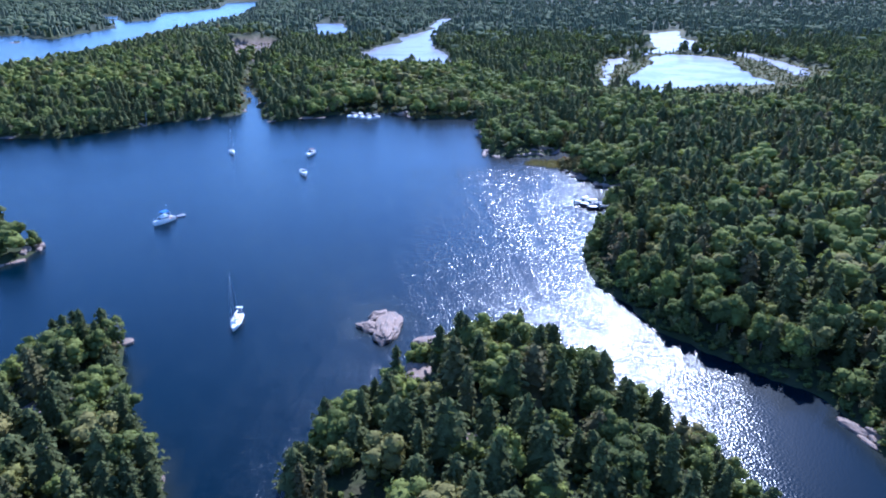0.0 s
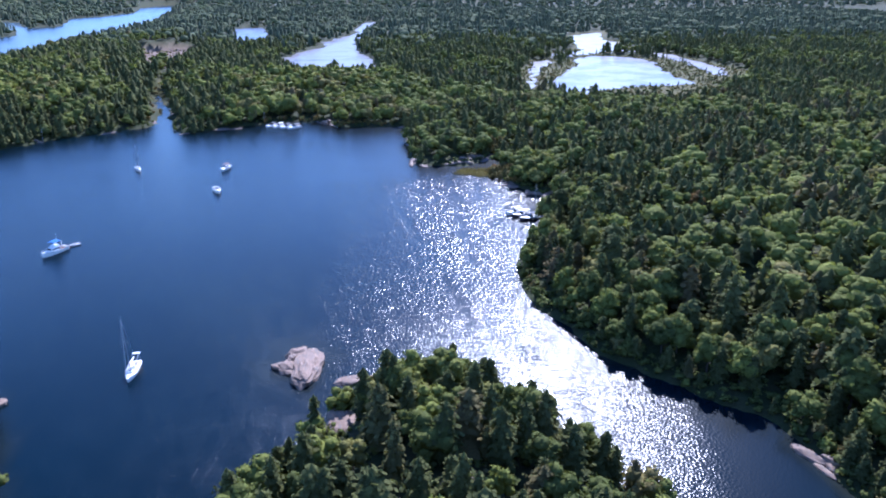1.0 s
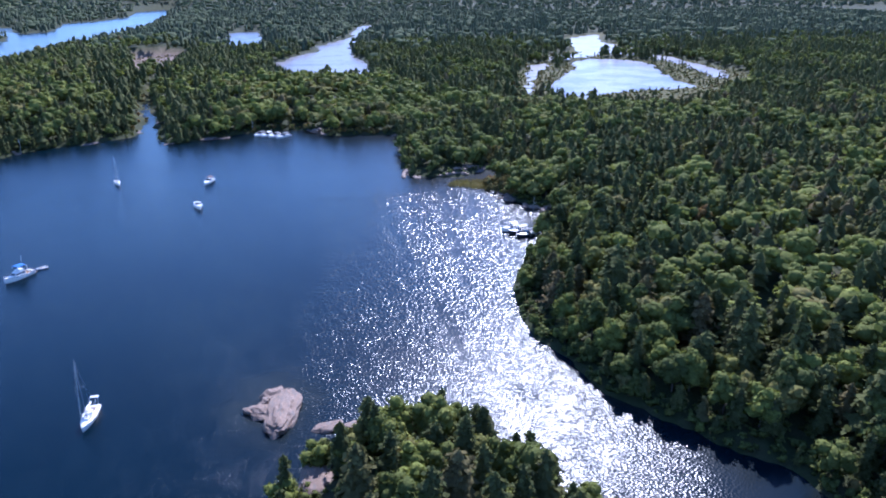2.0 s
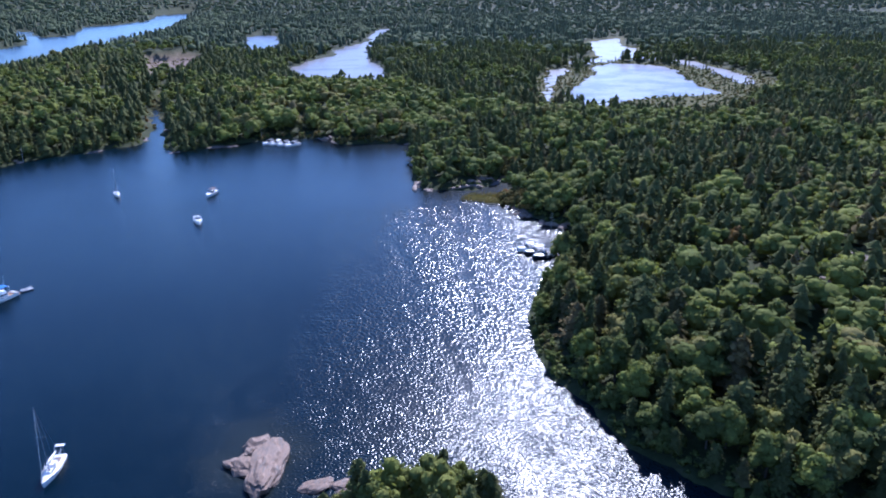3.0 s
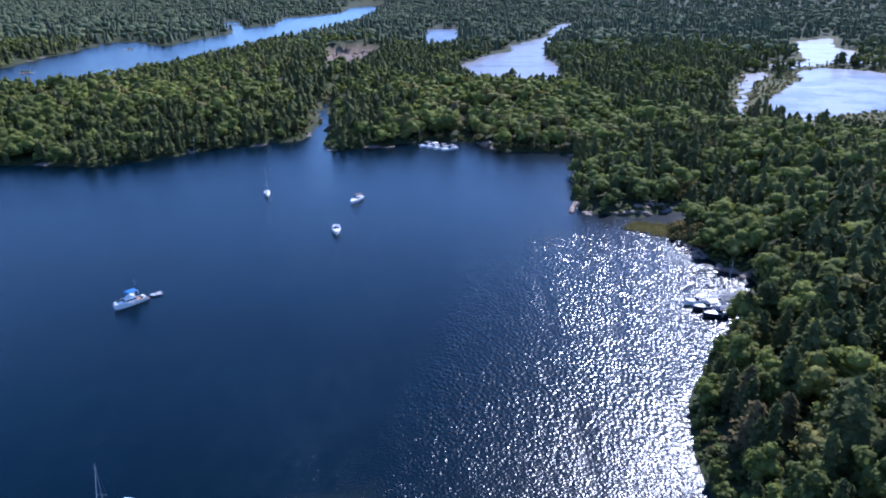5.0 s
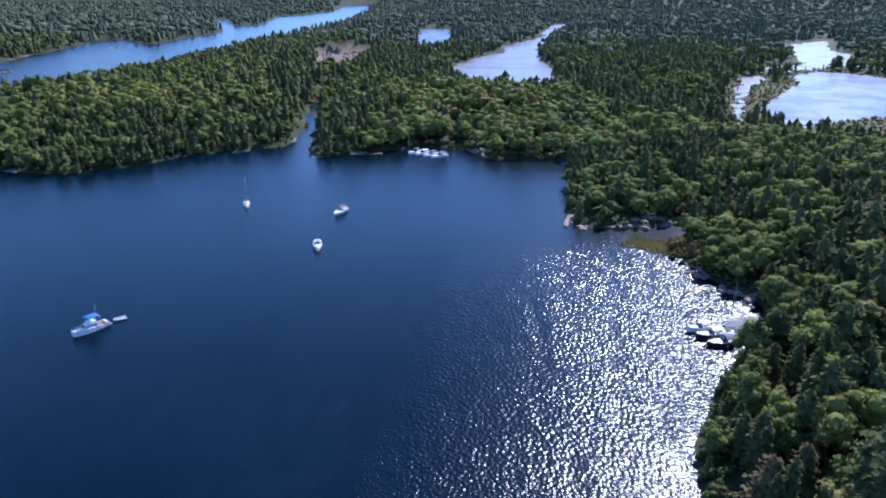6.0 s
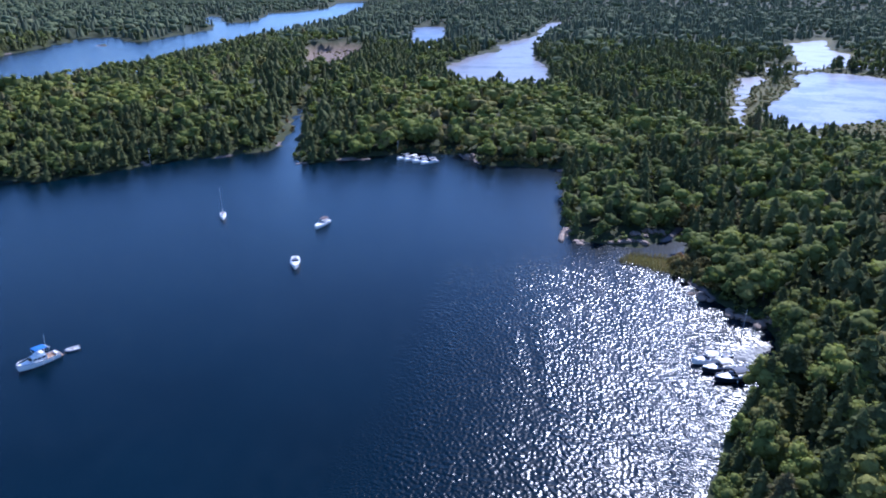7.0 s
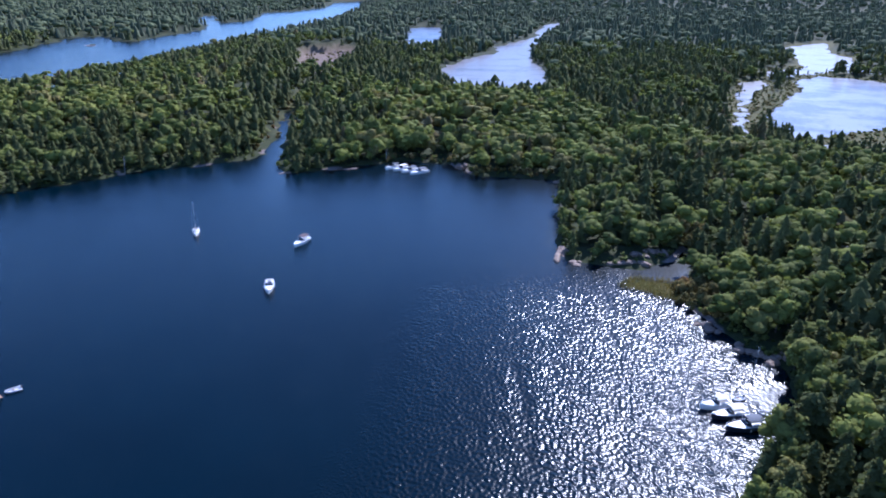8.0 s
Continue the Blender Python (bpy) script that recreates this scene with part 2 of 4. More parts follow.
def forest_floor():
    m, n, l, p = material("forest_floor", 0.95, 0.0, 0.1)
    big, mid, fine = tex_noise(n, l, 0.03, 3), tex_noise(n, l, 0.16, 4), tex_noise(n, l, 1.4, 5)
    col = ramp(n, l, mid, (0.3, (0.024, 0.030, 0.011)), (0.5, (0.034, 0.040, 0.015)), (0.7, (0.048, 0.044, 0.022)))
    rock = ramp(n, l, fine, (0.3, (0.11, 0.085, 0.07)), (0.7, (0.20, 0.16, 0.14)))
    col = mixed(n, l, ramp(n, l, attribute(n, "rocky"), (0.42, (0, 0, 0)), (0.58, (1, 1, 1))), col, rock)
    sedge = ramp(n, l, mid, (0.3, (0.048, 0.050, 0.012)), (0.5, (0.072, 0.066, 0.016)), (0.72, (0.096, 0.070, 0.026)))
    col = mixed(n, l, attribute(n, "marsh"), col, sedge)
    bog = ramp(n, l, mid, (0.3, (0.120, 0.084, 0.058)), (0.55, (0.160, 0.115, 0.084)), (0.75, (0.200, 0.165, 0.135)))
    col = mixed(n, l, attribute(n, "bog"), col, bog)
    col = mixed(n, l, 0.5, col, ramp(n, l, fine, (0.3, (0.6, 0.6, 0.6)), (0.7, (1.3, 1.3, 1.3))), "MULTIPLY")
    l.new(col, p.inputs["Base Color"])
    bump(n, l, fine, p, 0.6, 0.3)
    return m


def lake_water(name, wave, body, shallow):
    """Wind-rippled water: long, middling and short ripples, shared out by the open field; the lull field calms it."""
    m, n, l, p = material(name, 0.22, 0.0, 0.5)
    p.inputs["IOR"].default_value = 1.19
    shal = attribute(n, "shallow")
    murk = tex_noise(n, l, 0.02, 2)
    col = mixed(n, l, ramp(n, l, murk, (0.35, (0, 0, 0)), (0.65, (1, 1, 1))), body, [c * 1.25 for c in body])
    l.new(mixed(n, l, shal, col, shallow), p.inputs["Base Color"])
    gust = ramp(n, l, tex_noise(n, l, 0.05, 3, stretch=(1, 0.6, 1)), (0.3, (0.8, 0.8, 0.8)), (0.6, (1, 1, 1)))
    open_water = attribute(n, "open")
    long = ramp(n, l, open_water, (0.5, (0, 0, 0)), (1.0, (1, 1, 1)))
    middle = ramp(n, l, open_water, (0.0, (0, 0, 0)), (0.5, (0.70, 0.70, 0.70)), (1.0, (0.13, 0.13, 0.13)))
    short = ramp(n, l, open_water, (0.0, (1, 1, 1)), (0.5, (0.26, 0.26, 0.26)), (1.0, (0.2, 0.2, 0.2)))
    h = maths(n, l, "MULTIPLY", maths(n, l, "MULTIPLY", tex_noise(n, l, 1.15, 0, 0.5, stretch=(1, 0.85, 1), turn=14), long), 1.65)
    h = maths(n, l, "ADD", h, maths(n, l, "MULTIPLY", tex_noise(n, l, 2.0, 0, 0.5, stretch=(1, 0.9, 1), turn=-20), middle))
    h = maths(n, l, "ADD", h, maths(n, l, "MULTIPLY", maths(n, l, "MULTIPLY", tex_noise(n, l, 5.0, 0, 0.5, turn=40), short), 0.36))
    h = maths(n, l, "MULTIPLY", h, gust)
    puff = ramp(n, l, tex_noise(n, l, 0.22, 3, 0.6, stretch=(1, 0.5, 1), turn=20), (0.35, (0.76, 0.76, 0.76)), (0.62, (1.1, 1.1, 1.1)))
    h = maths(n, l, "MULTIPLY", h, puff)
    swell = maths(n, l, "MULTIPLY", tex_noise(n, l, 0.42, 2, 0.5, stretch=(1, 0.7, 1), turn=8), maths(n, l, "MULTIPLY", open_water, 0.6))
    h = maths(n, l, "ADD", h, swell)
    h = maths(n, l, "MULTIPLY", h, maths(n, l, "SUBTRACT", 1.0, attribute(n, "lull")))
    bump(n, l, h, p, 1.0, wave)
    return m


WATER = lake_water("lake_water", 0.215, (0.0001, 0.0044, 0.0080), (0.016, 0.019, 0.014))
FLOOR = forest_floor()


def pond_water(name, body, pads, cover):
    """Shallow pond water with pale drifts (lily pads in LILIES) over the body colour."""
    m, n, l, p = material(name, 0.3, 0.0, 0.5)
    p.inputs["IOR"].default_value = 1.13
    big, fine = tex_noise(n, l, 0.028, 5, 0.62, stretch=(0.85, 1, 1)), tex_noise(n, l, 0.25, 4)
    mask = ramp(n, l, maths(n, l, "ADD", big, maths(n, l, "MULTIPLY", fine, 0.3)), (cover, (0, 0, 0)), (cover + 0.12, (1, 1, 1)))
    l.new(mixed(n, l, mask, body, pads), p.inputs["Base Color"])
    bump(n, l, tex_noise(n, l, 0.8, 3), p, 0.6, 0.15)
    return m


# reflected sky and sun glitter are painted into this pale blue body colour
POND = pond_water("pond_water", (0.036, 0.050, 0.088), (0.145, 0.145, 0.160), 0.58)
LILIES = pond_water("lily_water", (0.06, 0.062, 0.070), (0.185, 0.170, 0.165), 0.50)


# ---- ground and water ----
def spread(a, b, step, far_a, far_b, grow, grow_low=None):
    """Coordinates, even between a and b and growing outwards."""
    mid = list(np.arange(a, b + step, step))
    s, v = step, mid[-1]
    while v < far_b:
        s = min(s * grow, 160)
        v += s
        mid.append(v)
    s, v, low = step, a, []
    while v > far_a:
        s = min(s * (grow_low or grow), 160)
        v -= s
        low.append(v)
    return np.array(low[::-1] + mid)


def sheet(name, xs, ys, z_of, mat, fields=()):
    gx, gy = np.meshgrid(xs, ys)
    z = z_of(gx, gy)
    nx, ny = len(xs), len(ys)
    me = bpy.data.meshes.new(name)
    me.vertices.add(nx * ny)
    me.vertices.foreach_set("co", np.stack([gx, gy, z], -1).astype(np.float32).ravel())
    i = (np.arange(ny - 1)[:, None] * nx + np.arange(nx - 1)[None, :]).ravel()
    quads = np.stack([i, i + 1, i + 1 + nx, i + nx], -1)
    fill_faces(me, quads)
    for key, values in fields:
        at = me.attributes.new(key, "FLOAT", "POINT")
        at.data.foreach_set("value", values(gx, gy).astype(np.float32).ravel())
    me.polygons.foreach_set("use_smooth", np.ones(len(quads), bool))
    me.materials.append(mat)
    return new(name, me)


def fill_faces(me, faces):
    k = faces.shape[1]
    me.loops.add(faces.size)
    me.loops.foreach_set("vertex_index", faces.astype(np.int32).ravel())
    me.polygons.add(len(faces))
    me.polygons.foreach_set("loop_start", np.arange(0, faces.size, k, dtype=np.int32))
    me.update(calc_edges=True)


def rocky(x, y):
    d = shore(x, y)
    bare = fnoise(x, y, 24, 21)
    edge = smooth(3.5, 0.5, d) * smooth(0.62, 0.9, vnoise(x, y, 16, 22)) * (1 - smooth(60, 64, x) * smooth(255, 245, y))
    return np.clip(np.maximum(edge, smooth(0.74, 0.8, bare) * (y < 420) * smooth(45, 65, y)) * (1 - wetland(x, y)), 0, 1)


XS = spread(-132, 135, 3.2, -5200, 5200, 1.026, 1.055)
YS = spread(52, 480, 3.2, -1200, 5400, 1.03, 1.1)
ground = tagged(sheet("ground", XS, YS, height, FLOOR, (("rocky", rocky), ("marsh", wetland), ("bog", lambda x, y: np.clip(inside(MARSH, x, y) / 6, 0, 1)))),
                "wooded granite shield ground with dark forest floor", "ground", kind="structure")


def shallow(x, y):
    edge = smooth(-5, 0.5, shore(x, y)) * (0.15 + 0.7 * smooth(0.45, 0.7, vnoise(x, y, 22, 42)))
    shoal = smooth(15, 5, np.hypot(x + 1, (y - 150) / 1.35) + 5 * (vnoise(x, y, 5, 43) - 0.5))
    return np.clip(np.maximum(edge, 0.6 * shoal), 0, 0.85)


def lull(x, y):
    """Calm water: lanes of slick, and the lee of the far and eastern shores."""
    out = np.zeros(np.shape(x))
    for (ax, ay), (bx, by), w in (((46, 282), (42, 205), 2.2), ((43, 206), (48, 124), 1.2), ((78, 312), (57, 200), 1.2), ((88, 300), (80, 268), 1.6)):
        s = np.clip(((x - ax) * (bx - ax) + (y - ay) * (by - ay)) / ((bx - ax) ** 2 + (by - ay) ** 2), 0, 1)
        r = np.hypot(x - ax - s * (bx - ax), y - ay - s * (by - ay)) + 2.4 * (vnoise(x, y, 9, 41) - 0.5)
        out = np.maximum(out, 0.5 * smooth(w * 1.9, w * 0.2, r))
    calm = smooth(276, 362, y + 40 * (vnoise(x, y, 26, 46) - 0.5)) * smooth(600, 520, y) * 0.5
    west = smooth(-10, -60, x - (y - 150) * 0.12) * smooth(600, 520, y) * 0.35
    west = np.maximum(west, 0.42 * smooth(49, 35, x + 8 * (vnoise(x, y, 14, 47) - 0.5)) * smooth(180, 225, y) * smooth(600, 520, y))
    lee = 0.9 * smooth(13, 6, np.hypot(x - 104, y - 250) + 4 * (vnoise(x, y, 6, 44) - 0.5))
    lagoon = 0.85 * smooth(19, 11, np.hypot(x - 102, y - 327))
    cove = 0.92 * smooth(-5, 6, x - 71 - (y - 88) * 0.25 + 5 * (vnoise(x, y, 14, 45) - 0.5)) * smooth(128, 116, y)
    return np.clip(np.maximum(np.maximum(out, np.maximum(lagoon, np.maximum(lee, cove))), np.maximum(calm, west)), 0, 0.95)


def open_water(x, y):
    """How long the ripples are: 0 in the sheltered west, 1 over the far eastern bay."""
    east = smooth(-10, 16, x - (y - 150) * 0.06)
    return np.clip(east * (0.5 + 0.5 * smooth(140, 225, y)) * smooth(366, 296, y), 0, 1)


WX = spread(-132, 135, 3.4, -5200, 5200, 1.12)
WY = spread(52, 480, 3.4, -1200, 5400, 1.12)
water = tagged(sheet("water", WX, WY, lambda x, y: 0 * x, WATER, (("shallow", shallow), ("lull", lull), ("open", open_water))),
               "deep blue wind-rippled lake water", "lake", kind="structure")
level = 0.02
for outline, mat, label in ((EAST_POND, POND, "shallow pond coloured pale blue for reflected sky, with paler drifts"), (UPPER_POND, LILIES, "shallow pond covered in pale lily pads"),
                            (EAST_SLOUGH, LILIES, "narrow slough covered in pale lily pads"), (EAST_BROOK, LILIES, "thin pale brook through the sedge"),
                            (WHITE_POND, LILIES, "long shallow pond covered in pale lily pads"), (SMALL_POND, POND, "small blue woodland pond")):
    x0, y0 = np.min(outline, 0) - 14
    x1, y1 = np.max(outline, 0) + 14
    px, py = np.meshgrid(np.linspace(x0, x1, 60), np.linspace(y0, y1, 60))
    level += 0.02
    near_it = inside(outline, (px[1:, 1:] + px[:-1, :-1]) / 2, (py[1:, 1:] + py[:-1, :-1]) / 2) > -10
    i = (np.arange(59)[:, None] * 60 + np.arange(59)[None, :])[near_it]
    me = bpy.data.meshes.new("pond")
    me.vertices.add(3600)
    me.vertices.foreach_set("co", np.stack([px, py, px * 0 + level], -1).astype(np.float32).ravel())
    fill_faces(me, np.stack([i, i + 1, i + 61, i + 60], -1))
    me.materials.append(mat)
    tagged(new("pond", me), label, "pond", kind="structure")


# ---- trees ----
def loose(quads):
    """Quads with vertices of their own, as (vertices, faces)."""
    return quads.reshape(-1, 3), np.arange(len(quads) * 4).reshape(-1, 4)


def joined(*shapes):
    verts, faces, k = [], [], 0
    for v, f in shapes:
        verts.append(v), faces.append(f + k)
        k += len(v)
    return np.concatenate(verts), np.concatenate(faces)


def leaf_quads(centres, normals, size, rng):
    """Small leaf sprays: a quad at each centre, facing about its normal."""
    k = len(centres)
    nrm = normals + rng.normal(0, 0.45, (k, 3))
    nrm /= np.linalg.norm(nrm, axis=1)[:, None]
    t = np.cross(nrm, rng.normal(0, 1, (k, 3)))
    t /= np.linalg.norm(t, axis=1)[:, None]
    b = np.cross(nrm, t)
    s = size * rng.uniform(0.6, 1.25, (k, 1))
    w = s * rng.uniform(0.55, 0.95, (k, 1))
    return loose(np.stack([centres - t * s * 0.5, centres - b * w * 0.5, centres + t * s * 0.5, centres + b * w * 0.5], 1))


def lump(centre, radius, rng, cuts, rough):
    """A knobbly ball of quads: a cube's faces cut, rounded and pushed about."""
    seen, verts, faces = {}, [], []
    for axis in range(3):
        for sign in (-1, 1):
            grid = []
            for i in range(cuts + 1):
                for j in range(cuts + 1):
                    p = [0.0, 0.0, 0.0]
                    p[axis], p[(axis + 1) % 3], p[(axis + 2) % 3] = sign, 2 * i / cuts - 1, 2 * j / cuts - 1
                    key = tuple(round(c * 60) for c in p)
                    if key not in seen:
                        seen[key] = len(verts)
                        q = np.array(p)
                        verts.append(q / np.linalg.norm(q) * radius * rng.uniform(1 - rough, 1 + rough) * (1, 1, 1.18) + centre)
                    grid.append(seen[key])
            for i in range(cuts):
                for j in range(cuts):
                    a = i * (cuts + 1) + j
                    f = [grid[a], grid[a + cuts + 1], grid[a + cuts + 2], grid[a + 1]]
                    faces.append(f if sign > 0 else f[::-1])
    return np.array(verts), np.array(faces)


def broad_crown(rng, lobes, cuts, leaves, size, core=3, heart=0.33):
    """An egg-shaped crown: a knobbly core, side lobes and leaf sprays over all, for a tree one unit high."""
    hubs, rad = [np.array((0, 0, 0.56))], [heart]
    for i in range(lobes):
        a, z = i * 2.4 + rng.uniform(-0.5, 0.5), 0.30 + 0.56 * (i + rng.random()) / lobes
        r = 0.22 * math.sqrt(max(0.03, 1 - ((z - 0.48) / 0.44) ** 2)) * rng.uniform(0.7, 1.2)
        hubs.append(np.array((r * math.cos(a), r * math.sin(a), z)))
        rad.append(rng.uniform(0.11, 0.17))
    shapes = [lump(h, r * 0.82, rng, core if i == 0 else cuts, 0.24 if i == 0 else 0.2) for i, (h, r) in enumerate(zip(hubs, rad)) if i == 0 or cuts]
    if leaves:
        share = np.array(rad) ** 2
        pick = rng.choice(len(hubs), leaves, p=share / share.sum())
        way = rng.normal(0, 1, (leaves, 3))
        way[:, 2] += 0.35
        way /= np.linalg.norm(way, axis=1)[:, None]
        c = np.array(hubs)[pick] + way * np.array(rad)[pick][:, None] * rng.uniform(0.72, 1.18, (leaves, 1))
        shapes.append(leaf_quads(c, way, size, rng))
    return joined(*shapes)


def needle_crown(rng, tiers, sides, width, base, spire, tufts, size, ragged=1.12):
    """A pointed conifer: ragged overlapping skirts, with tufts of needles at their rims."""
    verts, faces, rim, out = [], [], [], []
    for i in range(tiers):
        f = i / tiers
        z = base + (0.97 - base) * f
        step = (0.97 - base) / tiers
        reach = (width * (1 - f) ** spire + 0.012) * rng.uniform(0.8, 1.15)
        turn, lean = rng.uniform(0, 6.28), rng.uniform(-0.25, 0.25, 2) * reach
        k = len(verts)
        for j in range(sides):
            a = turn + 6.2832 * (j + rng.uniform(-0.3, 0.3)) / sides
            r = reach * (rng.uniform(0.9, 1.25) if j % 2 == 0 else rng.uniform(0.5, 0.8))
            o = np.array((math.cos(a), math.sin(a), 0))
            low = o * r + np.array((lean[0], lean[1], z - rng.uniform(0.05, 0.35) * r))
            verts.append(low)
            rim.append(low * 0.93 + np.array((0, 0, low[2] * 0.07)))
            out.append(o)
        for j in range(sides):
            a = turn + 6.2832 * j / sides
            verts.append(np.array((math.cos(a) * reach * 0.34 + lean[0] * 0.6, math.sin(a) * reach * 0.34 + lean[1] * 0.6, z + step * 0.85)))
        tip = len(verts)
        for j in range(sides):
            verts.append(np.array((0, 0, z + step * 1.6 if i < tiers - 1 else 1.0)))
        for j in range(sides):
            m = (j + 1) % sides
            faces.append([k + j, k + m, k + sides + m, k + sides + j])
            faces.append([k + sides + j, k + sides + m, tip + m, tip + j])
    shape = (np.array(verts), np.array(faces))
    if tufts:
        pick = rng.integers(0, len(rim), tufts)
        f = rng.uniform(0.45, ragged, (tufts, 1))
        rim, out = np.array(rim)[pick], np.array(out)[pick]
        c = np.stack([rim[:, 0] * f[:, 0], rim[:, 1] * f[:, 0], rim[:, 2] + (1 - f[:, 0]) * 0.06 + rng.uniform(-0.01, 0.03, tufts)], 1)
        return joined(shape, leaf_quads(c, out * 0.6 + np.array((0, 0, 0.7)), size, rng))
    return shape


def trunk_quads(top=0.8, r=0.016, sides=5):
    out = []
    for j in range(sides):
        a, b = 6.2832 * j / sides, 6.2832 * (j + 1) / sides
        for z0, z1 in ((-0.04, top * 0.5), (top * 0.5, top)):
            r0, r1 = r * (1 - 0.85 * max(z0, 0)), r * (1 - 0.85 * z1)
            out.append([(r0 * math.cos(a), r0 * math.sin(a), z0), (r0 * math.cos(b), r0 * math.sin(b), z0),
                        (r1 * math.cos(b), r1 * math.sin(b), z1), (r1 * math.cos(a), r1 * math.sin(a), z1)])
    return loose(np.array(out))


def limbs(rng, count, z0, z1, reach, r=0.006):
    """Thin branch blades from the trunk outwards."""
    out = []
    for i in range(count):
        a, z, q = rng.uniform(0, 6.28), rng.uniform(z0, z1), reach * rng.uniform(0.6, 1.0)
        o, s = np.array((math.cos(a), math.sin(a), 0.0)), np.array((-math.sin(a), math.cos(a), 0.0))
        p, e = np.array((0, 0, z)), o * q + np.array((0, 0, z + q * rng.uniform(-0.05, 0.6)))
        for w in (s * r, np.array((0, 0, r))):
            out.append([p - w, p + w, e + w * 0.3, e - w * 0.3])
    return loose(np.array(out))


def quads_mesh(name, shape, mats, tint=None, index=None):
    """A mesh from (vertices, faces); tint: one value a face; index: the material of each face."""
    verts, faces = shape
    me = bpy.data.meshes.new(name)
    me.vertices.add(len(verts))
    me.vertices.foreach_set("co", np.ascontiguousarray(verts, dtype=np.float32).ravel())
    fill_faces(me, faces)
    me.polygons.foreach_set("use_smooth", np.ones(len(faces), bool))
    for m in mats:
        me.materials.append(m)
    if tint is not None:
        at = me.attributes.new("tint", "FLOAT", "FACE")
        at.data.foreach_set("value", tint.astype(np.float32))
    if index is not None:
        me.polygons.foreach_set("material_index", index.astype(np.int32))
    return me


def planted(templates, pick, x, y, z, tall, wide, turn):
    """Many trees at once: template shapes turned, sized and set at their places; and whose each face is."""
    shapes, owner = [], []
    for k, (v, f) in enumerate(templates):
        i = np.nonzero(pick == k)[0]
        if not len(i):
            continue
        c, s, w = np.cos(turn[i])[:, None], np.sin(turn[i])[:, None], (tall * wide)[i][:, None]
        px = (v[None, :, 0] * c - v[None, :, 1] * s) * w + x[i][:, None]
        py = (v[None, :, 0] * s + v[None, :, 1] * c) * w + y[i][:, None]
        pz = v[None, :, 2] * tall[i][:, None] + z[i][:, None]
        faces = f[None] + (np.arange(len(i)) * len(v))[:, None, None]
        shapes.append((np.stack([px, py, pz], -1).reshape(-1, 3), faces.reshape(-1, 4)))
        owner.append(np.repeat(i, len(f)))
    return joined(*shapes), np.concatenate(owner)


def scatter(x0, x1, y0, y1, step, rng):
    gx, gy = np.meshgrid(np.arange(x0, x1, step), np.arange(y0, y1, step))
    x = (gx + rng.uniform(-0.46, 0.46, gx.shape) * step).ravel()
    y = (gy + rng.uniform(-0.46, 0.46, gy.shape) * step).ravel()
    return x, y


def in_sight(x, y):
    """The wedge of country that the flight looks over, with a margin."""
    ahead = (x > np.minimum(-24 - 0.452 * (y + 12), 2 - 0.70 * (y - 54))) & (x < 22 + 1.1 * y) & (y > 40)
    return ahead | ((y > -60) & (y < 110) & (x > -125) & (x < 150))


THICKETS = ([(97, 292), (104, 287), (111, 299), (110, 312), (101, 311)], [(105, 349), (114, 348), (118, 364), (108, 367)])


CLEARING = (13.1, 86.6)


def wooded(x, y, rng, thin=0.9):
    d = shore(x, y)
    bushy = np.maximum(inside(THICKETS[0], x, y), inside(THICKETS[1], x, y)) > 0
    thin = np.where(bushy, 0.0, thin)
    ok = (d > 0.9 + 3.0 * smooth(560, 700, y)) & in_sight(x, y) & (wetland(x, y) < 0.3)
    creek = (x > -105) & (x < -55) & (y > 452) & (y < 620)
    ok &= ~creek | (d > 4.5)
    ledges = ((x > 94) & (x < 117) & (y > 262) & (y < 294)) | ((x > 84) & (x < 108) & (y > 324) & (y < 346))
    belt = (y > 432) & (y < 476) & (x > -8) & (x < 80)
    ok &= ~(ledges | belt) | (d > np.where(belt, 5.0, np.where(y > 320, 5.5, 2.8)))
    ok &= np.hypot(x - 6.2, (y - 117.0) / 1.6) > 5.4
    ok &= np.hypot((x - CLEARING[0]) / 0.55, y - CLEARING[1]) > 3.6
    ok &= rng.random(len(x)) < thin - 0.75 * (rocky(x, y) > 0.55)
    return ok, d


def tall_stand(x, y):
    """1 in the stands of large old broadleaf trees."""
    north = smooth(430, 446, y) * smooth(700, 600, y) * smooth(-50, -25, x) * smooth(125, 100, x)
    ridge = 0.6 * smooth(440, 500, y) * smooth(-95, -125, x) * smooth(900, 700, y)
    return np.clip(np.maximum(north * smooth(0.25, 0.4, vnoise(x, y, 30, 52)), ridge * smooth(0.35, 0.6, vnoise(x, y, 70, 53))), 0, 1)


def leafy_share(x, y):
    """How likely a tree is a broadleaf at this place."""
    s = 0.16 + 0.68 * smooth(0.44, 0.60, fnoise(x, y, 60, 51))
    north = smooth(430, 450, y) * smooth(640, 560, y) * smooth(-40, -10, x) * smooth(125, 100, x)
    ridge = 1.6 * smooth(440, 480, y) * smooth(-90, -120, x)
    rim = smooth(32, 12, -inside(NORTH_LAKE, x, y)) * smooth(500, 560, y)
    return np.clip((s * 0.85 + 0.65 * north + 0.14 * ridge) * (1 - 0.85 * rim), 0.06, 0.93)


